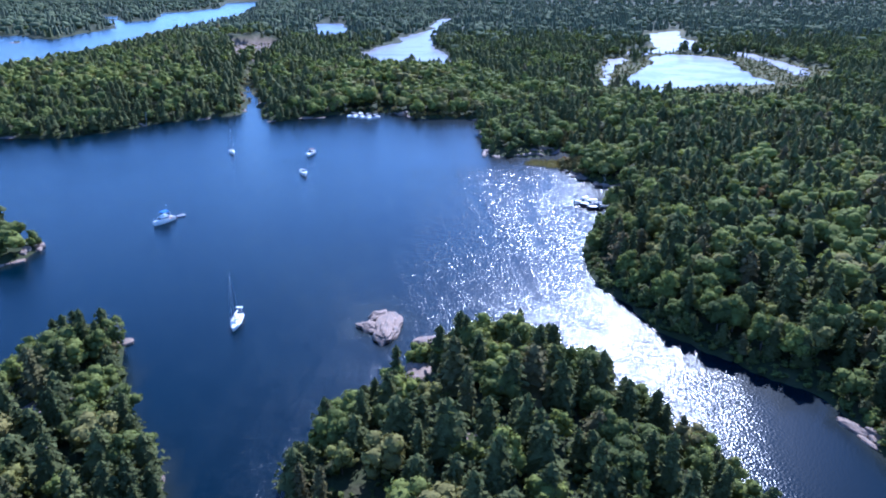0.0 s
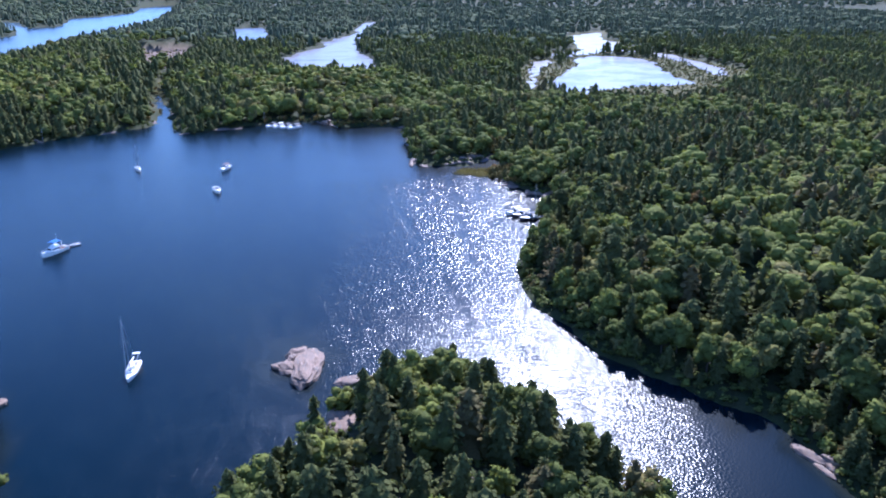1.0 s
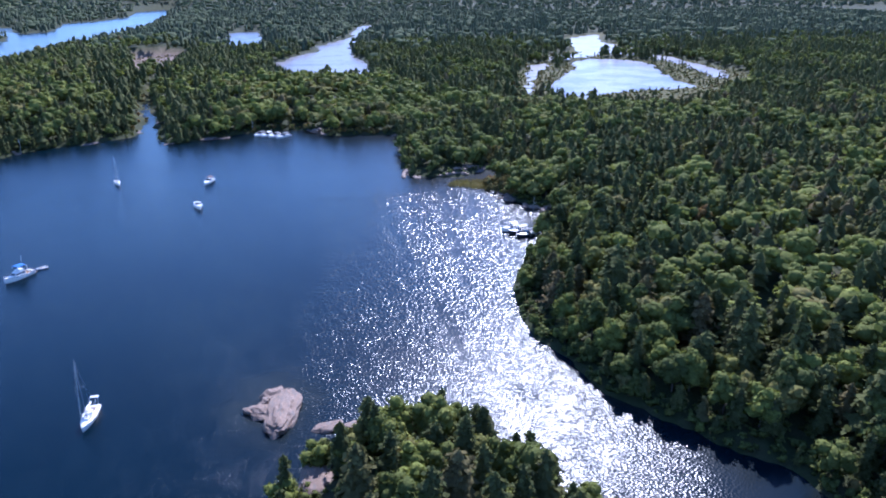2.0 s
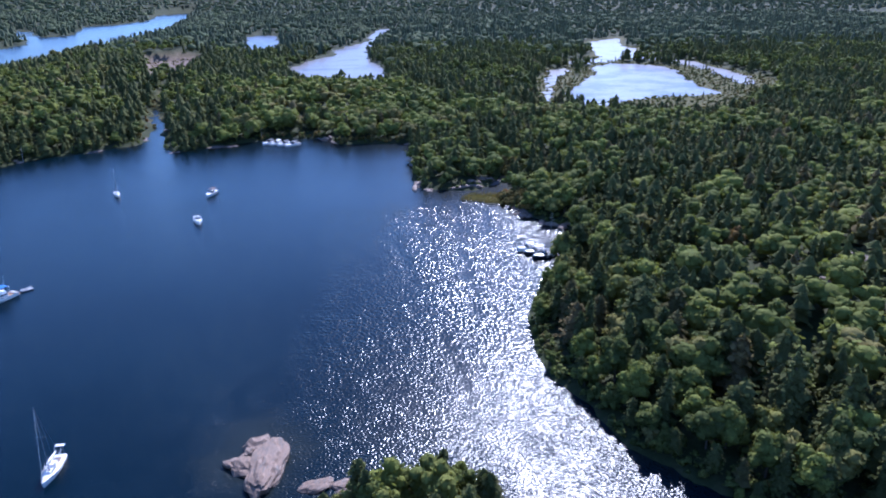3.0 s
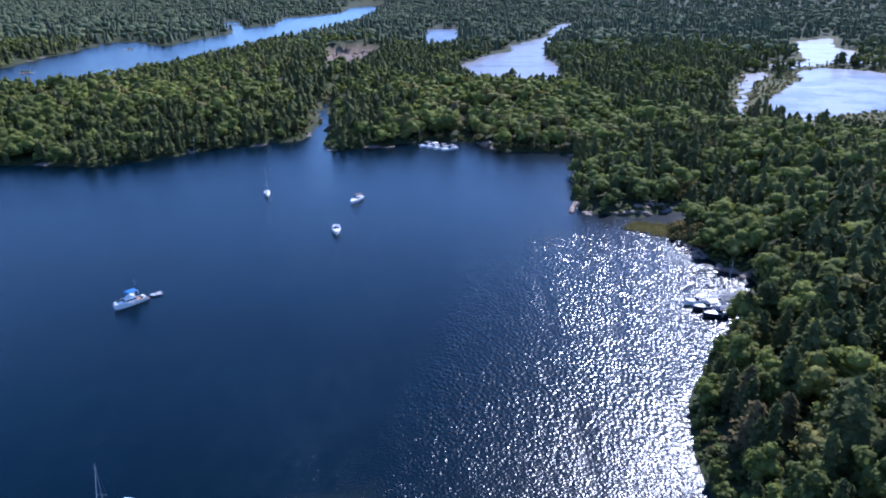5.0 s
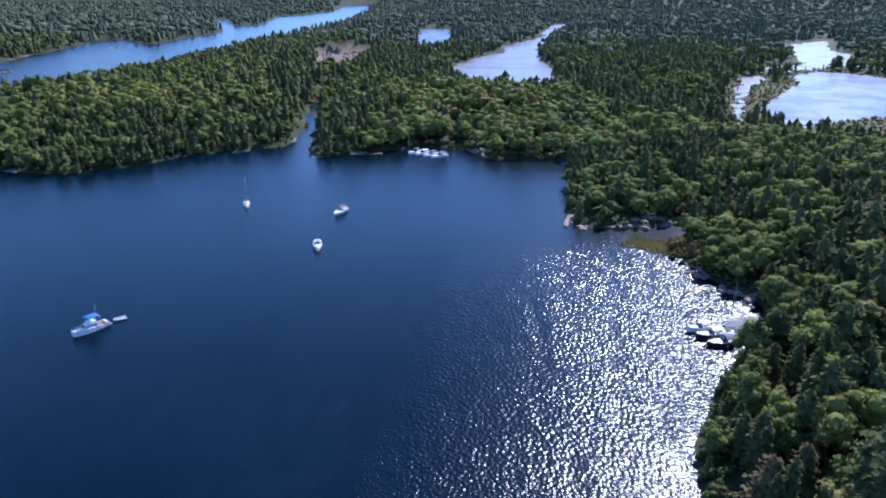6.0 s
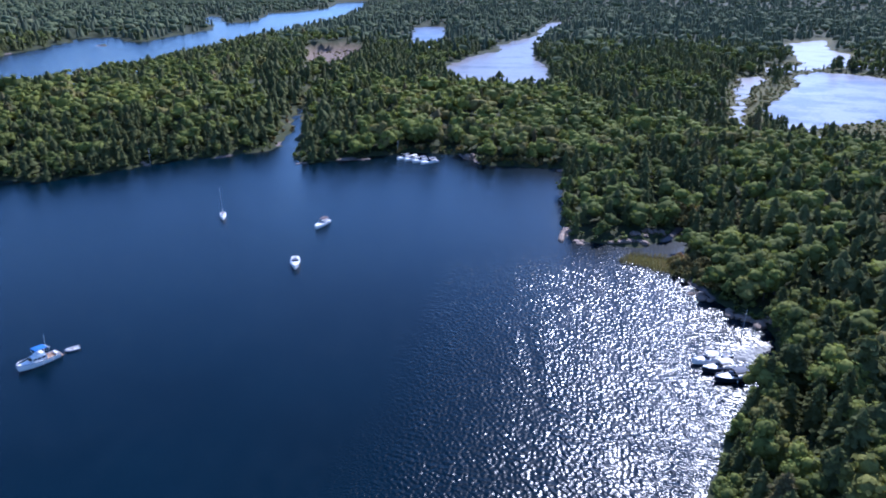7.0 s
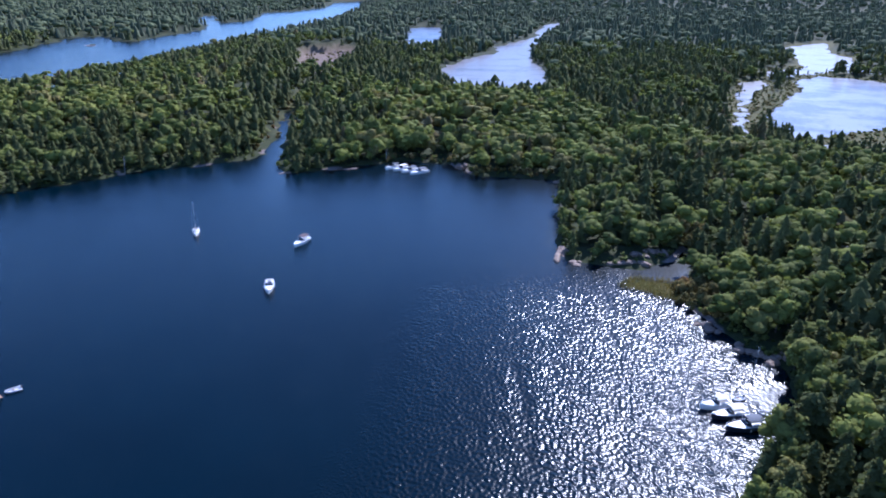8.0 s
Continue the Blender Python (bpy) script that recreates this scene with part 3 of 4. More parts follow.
rng = np.random.default_rng(11)
NEEDLE_FORMS = ((0.20, 0.10, 0.65), (0.25, 0.18, 0.5), (0.17, 0.08, 0.75), (0.27, 0.24, 0.45), (0.22, 0.14, 0.6))
T_BROAD_NEAR = [broad_crown(rng, 8, 2, 430, 0.08, 3, 0.25) for i in range(6)]
T_NEEDLE_NEAR = [needle_crown(rng, 11, 9, w * 0.8, b, p, 460, 0.076, 1.5) for w, b, p in NEEDLE_FORMS]
T_BROAD_MID = [broad_crown(rng, 4, 2, 66, 0.135, 2, 0.27) for i in range(7)]
T_NEEDLE_MID = [needle_crown(rng, 5, 6, w * 0.85, b, p, 52, 0.135, 1.4) for w, b, p in NEEDLE_FORMS]
T_BROAD_FAR = [broad_crown(rng, 4, 1, 14, 0.2, 1, 0.29) for i in range(6)]
T_NEEDLE_FAR = [needle_crown(rng, 3, 5, w * 0.9, b, p, 11, 0.19, 1.4) for w, b, p in NEEDLE_FORMS]
T_BROAD_HORIZON = [broad_crown(rng, 0, 0, 0, 0.3, 1) for i in range(4)]
T_BROAD_LAST = [broad_crown(rng, 0, 0, 0, 0.3, 2) for i in range(5)]
T_NEEDLE_LAST = [needle_crown(rng, 1, 4, w, 0.12, 0.8, 2, 0.2) for w in (0.16, 0.20)]


def grove(name, label, x0, x1, y0, y1, step, kinds, tall, grow_wide, seed, near_cut=None, thin=0.92, leaves=None, fringe=0.0, begin=None, end=None):
    """A stretch of woods as one mesh of many trees."""
    r = np.random.default_rng(seed)
    x, y = scatter(x0, x1, y0, y1, step, r)
    ok, d = wooded(x, y, r, thin)
    if near_cut is not None:
        ok &= ~near_cut(x, y, d)
    if begin:
        ok &= r.random(len(x)) < smooth(*begin, y)
    if end:
        ok &= r.random(len(x)) > smooth(*end, y)
    if fringe:
        ok &= (d < fringe) & (rocky(x, y) < 0.4)
    x, y, d = x[ok], y[ok], d[ok]
    z = height(x, y, shore(x, y))
    leafy = r.random(len(x)) < leafy_share(x, y)
    big = tall_stand(x, y)
    keep = r.random(len(x)) < np.where(leafy, 0.68, 0.92 - 0.3 * big)
    x, y, d, z, leafy, big = x[keep], y[keep], d[keep], z[keep], leafy[keep], big[keep]
    parts, tints, index = [], [], []
    for k, (flag, templates) in enumerate(((leafy, kinds[0]), (~leafy, kinds[1]))):
        i = np.nonzero(flag)[0]
        h = (tall[0] if k == 0 else tall[1]) * r.uniform(0.70, 1.16, len(i)) * (0.75 + 0.25 * smooth(0, 12, d[i])) * (1 + (0.2 * big[i] if k == 0 else 0))
        h *= np.where(r.random(len(i)) < 0.05, 1.25, 1.0)
        q, owner = planted(templates, r.integers(0, len(templates), len(i)), x[i], y[i], z[i] - 0.3, h,
                           grow_wide * r.uniform(0.85, 1.25, len(i)), r.uniform(0, 6.28, len(i)))
        olive = 0.22 * smooth(110, 170, x[i]) * smooth(560, 480, y[i])
        t = np.clip(0.10 + olive + 0.34 * big[i] + 0.62 * fnoise(x[i], y[i], 35, 61) + r.normal(0, 0.19, len(i)), 0.02, 0.98)
        parts.append(q), tints.append(t[owner]), index.append(np.full(len(q[1]), k))
    me = quads_mesh(name, joined(*parts), list(leaves or (BROAD, NEEDLE)), np.concatenate(tints), np.concatenate(index))
    return tagged(new(name, me), label, "woods", kind="stuff")


def close_by(x, y, d):
    """The strip of woods that the camera passes nearest: built tree by tree."""
    isles = (y < 152) & (y > 45) & (x > -95) & (x < 60)
    bank = (x > 60) & (x < 150) & (y > 70) & (y < 275) & (d < np.where(y < 215, 36, 17))
    return isles | bank


grove("woods", "mixed pine and broadleaf woods along the lake", -420, 560, -60, 500, 5.6, (T_BROAD_MID, T_NEEDLE_MID), (10.6, 11.6), 1.42, 101, close_by)
grove("shore_trees", "dense trees overhanging the water's edge", -300, 130, -60, 500, 3.9, (T_BROAD_MID, T_NEEDLE_MID), (7.5, 9.0), 1.05, 106, close_by, fringe=5.0)
grove("woods", "mixed green woods behind the lake", -560, 1100, 500, 1250, 7.8, (T_BROAD_FAR, T_NEEDLE_FAR), (11.8, 13.0), 1.4, 102, end=(850, 1250))
# the two far groves wear the leaf colours with painted haze
grove("distant_woods", "distant green forest with haze painted into its leaves", -1500, 2100, 850, 2500, 15.5, (T_BROAD_LAST, T_NEEDLE_LAST), (13.0, 14.5), 1.8, 103, leaves=(BROAD_HAZED, NEEDLE_HAZED), begin=(850, 1250))
grove("distant_woods", "forest towards the horizon, leaves painted blue-green for haze", -3200, 4400, 2500, 4900, 34.0, (T_BROAD_HORIZON, T_NEEDLE_LAST), (18.0, 18.0), 3.3, 104, leaves=(BROAD_HAZED, NEEDLE_HAZED))


def undergrowth(seed):
    """Low leafy cover on the near ground, one mesh."""
    r = np.random.default_rng(seed)
    x, y = scatter(-260, 190, -20, 490, 6.2, r)
    d = shore(x, y)
    near = (y < 330) | (d < 26)
    x, y, d = x[near], y[near], d[near]
    x2, y2 = scatter(-115, 115, -30, 280, 2.8, r)
    d2 = shore(x2, y2)
    near = close_by(x2, y2, d2) | (y2 < 62)
    x, y, d = np.append(x, x2[near]), np.append(y, y2[near]), np.append(d, d2[near])
    x3, y3 = scatter(-300, 130, 330, 480, 3.1, r)
    x4, y4 = scatter(60, 125, 70, 300, 1.9, r)
    x3, y3 = np.append(x3, x4), np.append(y3, y4)
    d3 = shore(x3, y3)
    edge = d3 < 5
    x, y, d = np.append(x, x3[edge]), np.append(y, y3[edge]), np.append(d, d3[edge])
    ok = (d > 0.2) & (wetland(x, y) < 0.5) & (rocky(x, y) < 0.5) & in_sight(x, y) & (r.random(len(x)) < 0.8)
    x, y, d = x[ok], y[ok], d[ok]
    q, owner = planted([broad_crown(rng, 2, 0, 10, 0.3, 1) for i in range(4)], r.integers(0, 4, len(x)), x, y, height(x, y, d) - 0.35,
                       r.uniform(0.9, 2.5, len(x)), r.uniform(1.1, 1.7, len(x)), r.uniform(0, 6.28, len(x)))
    t = np.clip(0.35 * fnoise(x, y, 20, 71) + r.normal(0, 0.1, len(x)), 0.02, 0.6)
    return tagged(new("undergrowth", quads_mesh("undergrowth", q, [BROAD], t[owner])), "low green undergrowth on the forest floor", "undergrowth", kind="stuff")


undergrowth(105)


def marsh_growth(seed):
    """Sedge tussocks, low willows and stunted spruces on the marsh margins, one mesh."""
    r = np.random.default_rng(seed)
    x, y = scatter(190, 640, 455, 980, 5.4, r)
    x2, y2 = scatter(-160, -60, 500, 1050, 5.5, r)
    x, y = np.append(x, x2), np.append(y, y2)
    d = shore(x, y)
    ok = (d > 0.6) & (wetland(x, y) > 0.25) & (r.random(len(x)) < np.where(x > 0, 0.85, 0.30)) & (inside(REED_BED, x, y) < -5)
    x, y, d = x[ok], y[ok], d[ok]
    spruce = r.random(len(x)) < 0.07
    kinds = [broad_crown(rng, 3, 0, 12, 0.26, 2) for i in range(4)] + T_NEEDLE_FAR[:2]
    pick = np.where(spruce, 4 + r.integers(0, 2, len(x)), r.integers(0, 4, len(x)))
    tall = np.where(spruce, r.uniform(3.5, 8.0, len(x)), r.uniform(1.0, 2.6, len(x)))
    wide = np.where(spruce, 0.9, r.uniform(1.6, 3.0, len(x)))
    q, owner = planted(kinds, pick, x, y, height(x, y, d) - 0.4 * (1 - spruce), tall, wide, r.uniform(0, 6.28, len(x)))
    t = np.clip(0.6 * fnoise(x, y, 30, 72) + r.normal(0, 0.12, len(x)), 0.02, 0.8)
    index = np.where(spruce[owner], 2, ((r.random(len(x)) < 0.45) & (x > 0))[owner] * 1)
    return tagged(new("marsh_growth", quads_mesh("marsh_growth", q, [SCRUB, BROAD, NEEDLE], t[owner], index)), "olive sedge tussocks and stunted spruces round the ponds", "marsh plants", kind="stuff")


marsh_growth(109)


def leaf_part(name, mesh, parent, label=""):
    ob = new(name, mesh)
    ob.parent = parent
    return tagged(ob, label)


def tree_kind(name, label, crown, trunk_top, leaf, r, reach):
    """One tree of unit height: trunk with limbs, and crown."""
    tree = tagged(new(name), label, "tree", name + "s of the near shores")
    wood = joined(trunk_quads(trunk_top, r, 6), limbs(rng, 12, 0.2, trunk_top * 0.9, reach))
    leaf_part("trunk", quads_mesh("trunk", wood, [BARK]), tree)
    leaf_part("crown", quads_mesh("crown", crown, [leaf], np.zeros(len(crown[1]))), tree)
    return tree


near_rng = np.random.default_rng(77)
nx, ny = scatter(-95, 150, 45, 280, 5.1, near_rng)
ok, nd = wooded(nx, ny, near_rng, 0.95)
ok &= close_by(nx, ny, nd)
nx, ny, nd = nx[ok], ny[ok], nd[ok]
fx, fy = scatter(-95, 125, 60, 280, 3.6, near_rng)
fd = shore(fx, fy)
ok = close_by(fx, fy, fd) & (fd > 0.5 + 1.2 * (fx > 60)) & (fd < 3.6) & in_sight(fx, fy) & (rocky(fx, fy) < 0.4)
nx, ny, nd = np.append(nx, fx[ok]), np.append(ny, fy[ok]), np.append(nd, fd[ok])
nz = height(nx, ny, nd)
keep = near_rng.random(len(nx)) < 0.86
nx, ny, nd, nz = nx[keep], ny[keep], nd[keep], nz[keep]
leafy = near_rng.random(len(nx)) < np.clip(leafy_share(nx, ny) * 0.6 + 0.36 - 0.26 * (nx > 62), 0.2, 0.85)
models = {True: [tree_kind("broadleaf_tree", "green broadleaf tree with a rounded lumpy crown", q, 0.6, BROAD, 0.016, 0.2) for q in T_BROAD_NEAR],
          False: [tree_kind("conifer_tree", "dark green conifer with drooping boughs", q, 0.95, NEEDLE, 0.014, 0.12) for q in T_NEEDLE_NEAR]}
used = set()
for x, y, z, d, broad in zip(nx, ny, nz, nd, leafy):
    group = models[bool(broad)]
    pick = group[near_rng.integers(0, len(group))]
    tall = (9.5 if broad else 11.8) * near_rng.uniform(0.65, 1.2) * (0.72 + 0.28 * min(d / 8, 1)) * (1.3 if 62 < x < 125 and y < 235 else 1.0)
    if 60 < x < 125 and y < 228:
        tall = min(tall, 3.0 + 0.95 * d)
    if 2 < x < 10 and 102 < y < 112.5:
        tall = min(tall, 3.5)
    wide = tall * near_rng.uniform(1.05, 1.45)
    at = Matrix.LocRotScale((x, y, z - 0.2), Euler((near_rng.normal(0, 0.03), near_rng.normal(0, 0.03), near_rng.uniform(0, 6.28))), (wide, wide, tall))
    if pick in used:
        tree = copy_thing(pick, at)
    else:
        tree = pick
        used.add(pick)
    tree.matrix_basis = at


def stand(tree, x, y, tall, wide):
    tree.matrix_basis = Matrix.LocRotScale((x, y, float(height(np.array([x]), np.array([y]))[0]) - 0.2), Euler((0, 0, x)), (tall * wide, tall * wide, tall))


SPECIMENS = ((0.6, 115.5, 11.5, 0.95), (10.4, 118.6, 11.5, 0.9), (30.5, 126.5, 11.0, 1.15), (36.5, 123.0, 10.0, 0.9), (-70.0, 138.0, 13.0, 0.9), (-66.8, 137.0, 10.5, 1.0),
             (-75.0, 140.5, 10.0, 1.1), (17.0, 123.0, 11.0, 1.1))
for i, (x, y, tall, wide) in enumerate(SPECIMENS):
    stand(copy_thing(models[False][i % 5], Matrix()), x, y, tall, wide)
for i, (x, y, tall) in enumerate(((112.0, 286.5, 11.5), (118.5, 290.0, 12.5), (116.5, 281.0, 12.5), (121.0, 284.0, 12.0), (112.5, 258.0, 12.0), (112.0, 251.0, 12.5), (110.5, 244.0, 12.0))):
    stand(copy_thing(models[True][i % 6], Matrix()), x, y, tall, 1.3)
brown = tree_kind("russet_tree", "russet-brown dying broadleaf tree among green ones", T_BROAD_NEAR[2], 0.6, SCRUB, 0.016, 0.2)
stand(brown, 147.0, 215.0, 9.5, 1.1)
for x, y, tall in ((124.0, 246.0, 8.5), (-64.0, 134.5, 5.5), (99.5, 88.5, 5.0), (113.0, 352.0, 8.5), (109.5, 348.0, 6.0), (115.5, 359.0, 8.5), (118.0, 350.0, 8.0), (113.0, 344.0, 6.5),
                   (103.5, 302.0, 5.0), (99.0, 297.5, 4.0), (102.0, 307.0, 4.5), (105.5, 296.0, 5.0), (107.0, 303.0, 5.5), (97.0, 301.0, 3.4)):
    stand(copy_thing(brown, Matrix()), x, y, tall, 1.25)


# ---- rocks, shrubs and dead trees ----
def part(name, bm, mat, parent, label="", smooth_faces=False):
    """Links a bmesh as one mesh under a thing or under a part."""
    me = bpy.data.meshes.new(name)
    bmesh.ops.recalc_face_normals(bm, faces=bm.faces)
    bm.to_mesh(me)
    bm.free()
    if smooth_faces:
        me.polygons.foreach_set("use_smooth", np.ones(len(me.polygons), bool))
    me.materials.append(mat)
    ob = new(name, me)
    ob.parent = parent
    return tagged(ob, label)


def rock_bmesh(seed, sx, sy, sz, rough=0.35, level=3):
    """A boulder or ledge of those half sizes, flattened below, with facets and steps."""
    bm = bmesh.new()
    bmesh.ops.create_icosphere(bm, subdivisions=level, radius=1)
    off = Vector((seed * 7.3, seed * 3.1, seed * 1.7))
    for v in bm.verts:
        n1, n2 = noise.noise(v.co * 1.3 + off), noise.noise(v.co * 3.4 + off)
        f = 1 + rough * n1 + rough * 0.45 * n2
        c = v.co * f
        top = c.z
        if top > 0.35:
            c.z = 0.35 + (top - 0.35) * 0.55
        c.z = round(c.z * 5) / 5 * 0.55 + c.z * 0.45
        v.co = Vector((c.x * sx, c.y * sy, max(c.z, -0.6) * sz))
    return bm


def rock(name, label, x, y, z, sx, sy, sz, turn, seed, rough=0.35, level=3):
    me = bpy.data.meshes.new(name)
    bm = rock_bmesh(seed, sx, sy, sz, rough, level)
    bmesh.ops.recalc_face_normals(bm, faces=bm.faces)
    bm.to_mesh(me)
    bm.free()
    me.materials.append(GRANITE)
    ob = new(name, me)
    ob.matrix_world = pose(x, y, z, 0, 0, turn)
    return tagged(ob, label, "rock", "bare shore rocks")


def ground_at(x, y):
    return float(height(np.array([float(x)]), np.array([float(y)]))[0])


# the bare islet: a smooth dome with broken ledges on its western side
rock("granite_islet", "bare pinkish granite islet rising from the lake", 0.7, 145.8, 0.0, 3.6, 8.4, 2.7, -10, 3, 0.30, 4)
rock("granite_ledge", "broken pink granite ledge beside the islet", -3.2, 146.8, 0.0, 2.3, 3.2, 1.7, 24, 5, 0.5)
rock("granite_ledge", "split pink granite block at the islet's northern end", -1.0, 152.4, 0.0, 2.6, 2.9, 2.4, -35, 8, 0.4)
rock("granite_ledge", "low brown granite ledge at the islet's foot", -5.6, 148.0, 0.0, 1.5, 1.5, 1.5, 10, 12, 0.5)
rock("granite_ledge", "small sunlit granite block on the islet's western edge", -2.6, 149.8, 0.5, 1.1, 1.9, 1.7, -30, 15, 0.45)
# flat rocks at the tips of the islands
for x, y, sx, sy, sz, turn in ((6.0, 119.5, 3.4, 5.2, 2.6, 15), (9.5, 138.5, 3.4, 1.8, 0.9, 5), (16.5, 136.5, 4.0, 2.2, 1.2, -12), (12.0, 132.0, 3.0, 2.4, 1.6, 20),
                               (-69.5, 147.5, 3.6, 2.6, 1.6, 10), (-64.0, 146.0, 2.2, 1.8, 1.0, 40), (-44.5, 91.5, 1.8, 2.6, 1.8, 0)):
    rock("shore_rock", "flat pale granite rock at an island's tip", x, y, max(ground_at(x, y) - 0.3, 0.05), sx, sy, sz, turn, x + y)
# bare ledges along the other shores: centre, half-length, half-width, height, heading, count
rock_rng = random.Random(5)
LEDGES = [(-111, 214, 5, 2, 1.6, 70, 4), (-114, 203, 4, 2, 1.2, 40, 3), (67, 338, 3, 7, 1.6, 8, 5), (71, 331, 2.5, 2, 1.0, 60, 3), (88, 331, 7, 2, 1.3, 0, 5),
          (97, 337, 6.5, 2.8, 1.5, 22, 7), (103, 340, 3, 2.2, 1.6, 10, 4), (100.5, 286, 4, 2.8, 1.5, -50, 4), (106.5, 272.5, 4.8, 2.6, 1.6, -55, 5), (111.5, 268, 3, 3, 1.7, 0, 4), (93.5, 88, 2.2, 6, 1.3, 8, 4),
          (33, 455, 2.4, 5, 3.4, 20, 3), (-28, 447, 9, 1.3, 0.8, 12, 5), (-53, 437, 3, 1.6, 0.8, 10, 3), (-130, 428, 2.2, 1.4, 1.4, 0, 2),
          (79, 432, 2, 3, 1.2, 0, 2)]
for cx, cy, a, b, h, turn, count in LEDGES:
    c, s = math.cos(radians(turn)), math.sin(radians(turn))
    for i in range(count):
        u, v = (i + 0.5) / count * 2 - 1, rock_rng.uniform(-0.6, 0.6)
        x, y = cx + c * u * a - s * v * b, cy + s * u * a + c * v * b
        r = rock_rng.uniform(0.7, 1.25)
        rock("shore_rock", "weathered pinkish granite rock at the water's edge", x, y, max(ground_at(x, y), 0) - 0.1, r * max(a / count * 1.3, 1.1), r * max(b * 0.6, 1.0), h * r * 0.8,
             turn + rock_rng.uniform(-25, 25), x * 0.37 + y * 0.11, 0.42, 2)
for x, y, size in ((-431, 772, 5), (-451, 1048, 4.5)):
    rock("reef", "low dark granite reef in the far lake", x, y, 0, size * 1.6, size, 0.8, 20, x, 0.4, 2)
# bare outcrops in the eastern woods
for x, y, sx, sy in ((151, 178, 4.5, 2.6), (146, 168, 3.2, 4.5), (155, 184, 2.6, 1.8), (142, 161, 1.8, 2.4), (213, 428, 5, 3.0), (231, 430, 5, 2.4), (119, 113, 2.5, 2.5),
                     (CLEARING[0] + 0.3, CLEARING[1] - 2.4, 2.2, 2.6), (CLEARING[0] - 0.8, CLEARING[1] + 2.8, 1.6, 2.2)):
    rock("granite_outcrop", "bare grey granite outcrop among the trees", x, y, ground_at(x, y) - 0.1, sx, sy, 1.6, x, x + y, 0.4)


def reeds(seed):
    """Upright reed blades over the reed bed, one mesh."""
    r = np.random.default_rng(seed)
    x, y = scatter(80, 108, 301, 320, 0.42, r)
    d = inside(REED_BED, *warp(x, y))
    x, y = x[d > -1.5], y[d > -1.5]
    h, a = r.uniform(0.7, 1.7, len(x)), r.uniform(0, 6.28, len(x))
    w, lean = 0.09, r.normal(0, 0.25, (len(x), 2))
    c, s = np.cos(a) * w, np.sin(a) * w
    z = np.zeros(len(x)) - 0.1
    q = np.stack([np.stack([x - c, y - s, z], -1), np.stack([x + c, y + s, z], -1),
                  np.stack([x + c * 0.4 + lean[:, 0], y + s * 0.4 + lean[:, 1], h], -1), np.stack([x - c * 0.4 + lean[:, 0], y - s * 0.4 + lean[:, 1], h], -1)], 1)
    return tagged(new("reeds", quads_mesh("reeds", loose(q), [SCRUB], r.uniform(0, 0.7, len(x)))), "olive and brown reeds standing in shallow water", "reeds", kind="stuff")


reeds(31)


def shrub_kind(name, label, leaf, count):
    v, f = broad_crown(rng, 5, 1, count, 0.17, 2)
    v[:, 2] = np.clip(v[:, 2] - 0.2, 0, 1)
    me = quads_mesh("leaves", (v, f), [leaf], np.zeros(len(f)))
    thing = tagged(new(name), label, "shrub", name + "s by the water")
    leaf_part("leaves", me, thing)
    leaf_part("stems", quads_mesh("stems", limbs(rng, 8, 0.0, 0.15, 0.4, 0.012), [BARK]), thing)
    return thing


shrub_rng = random.Random(9)
SHRUBS = {"willow_shrub": ("yellow-green willow shrub at the marshy edge", SCRUB), "alder_shrub": ("leafy green alder shrub at the waterside", BROAD)}
for kind, (label, leaf) in SHRUBS.items():
    base = shrub_kind(kind, label, leaf, 80)
    spots = []
    if kind == "willow_shrub":
        spots += [(shrub_rng.uniform(98, 112), shrub_rng.uniform(288, 313)) for i in range(60)]
        spots += [(shrub_rng.uniform(105, 119), shrub_rng.uniform(346, 368)) for i in range(34)]
        spots += [(shrub_rng.uniform(-100, -60), shrub_rng.uniform(462, 700)) for i in range(70)]
        spots += [(shrub_rng.uniform(92, 104), shrub_rng.uniform(70, 98)) for i in range(14)]
        spots += [(shrub_rng.uniform(200, 250), shrub_rng.uniform(470, 530)) for i in range(40)]
        spots += [(shrub_rng.uniform(-6, 30), shrub_rng.uniform(462, 472)) for i in range(34)]
        spots += [(shrub_rng.uniform(40, 79), shrub_rng.uniform(438, 449)) for i in range(44)]
        spots += [(shrub_rng.uniform(64, 72), shrub_rng.uniform(170, 215)) for i in range(16)]
    else:
        spots += [(shrub_rng.uniform(-90, 70), shrub_rng.uniform(440, 478)) for i in range(90)]
        spots += [(shrub_rng.uniform(64, 116), shrub_rng.uniform(80, 300)) for i in range(260)]
        spots += [(shrub_rng.uniform(-90, 60), shrub_rng.uniform(70, 150)) for i in range(200)]
    first = True
    if kind == "alder_shrub":
        spots += [(-431, 772), (-428, 773), (-434, 771), (-451, 1048), (-448, 1049)]
    for x, y in spots:
        d = float(shore(np.array([x]), np.array([y]))[0])
        reef = x < -400
        if not reef and not 0.2 < d < (5 if kind == "alder_shrub" else 250):
            continue
        h = shrub_rng.uniform(1.8, 3.6) * (1.5 if kind == "willow_shrub" and 280 < y < 370 else 1.0)
        at = Matrix.LocRotScale((x, y, 0.3 if reef else ground_at(x, y) - 0.1), Euler((0, 0, shrub_rng.uniform(0, 6.28))), (h * 1.15, h * 1.15, h))
        if first:
            base.matrix_basis, first = at, False
        else:
            copy_thing(base, at).matrix_basis = at

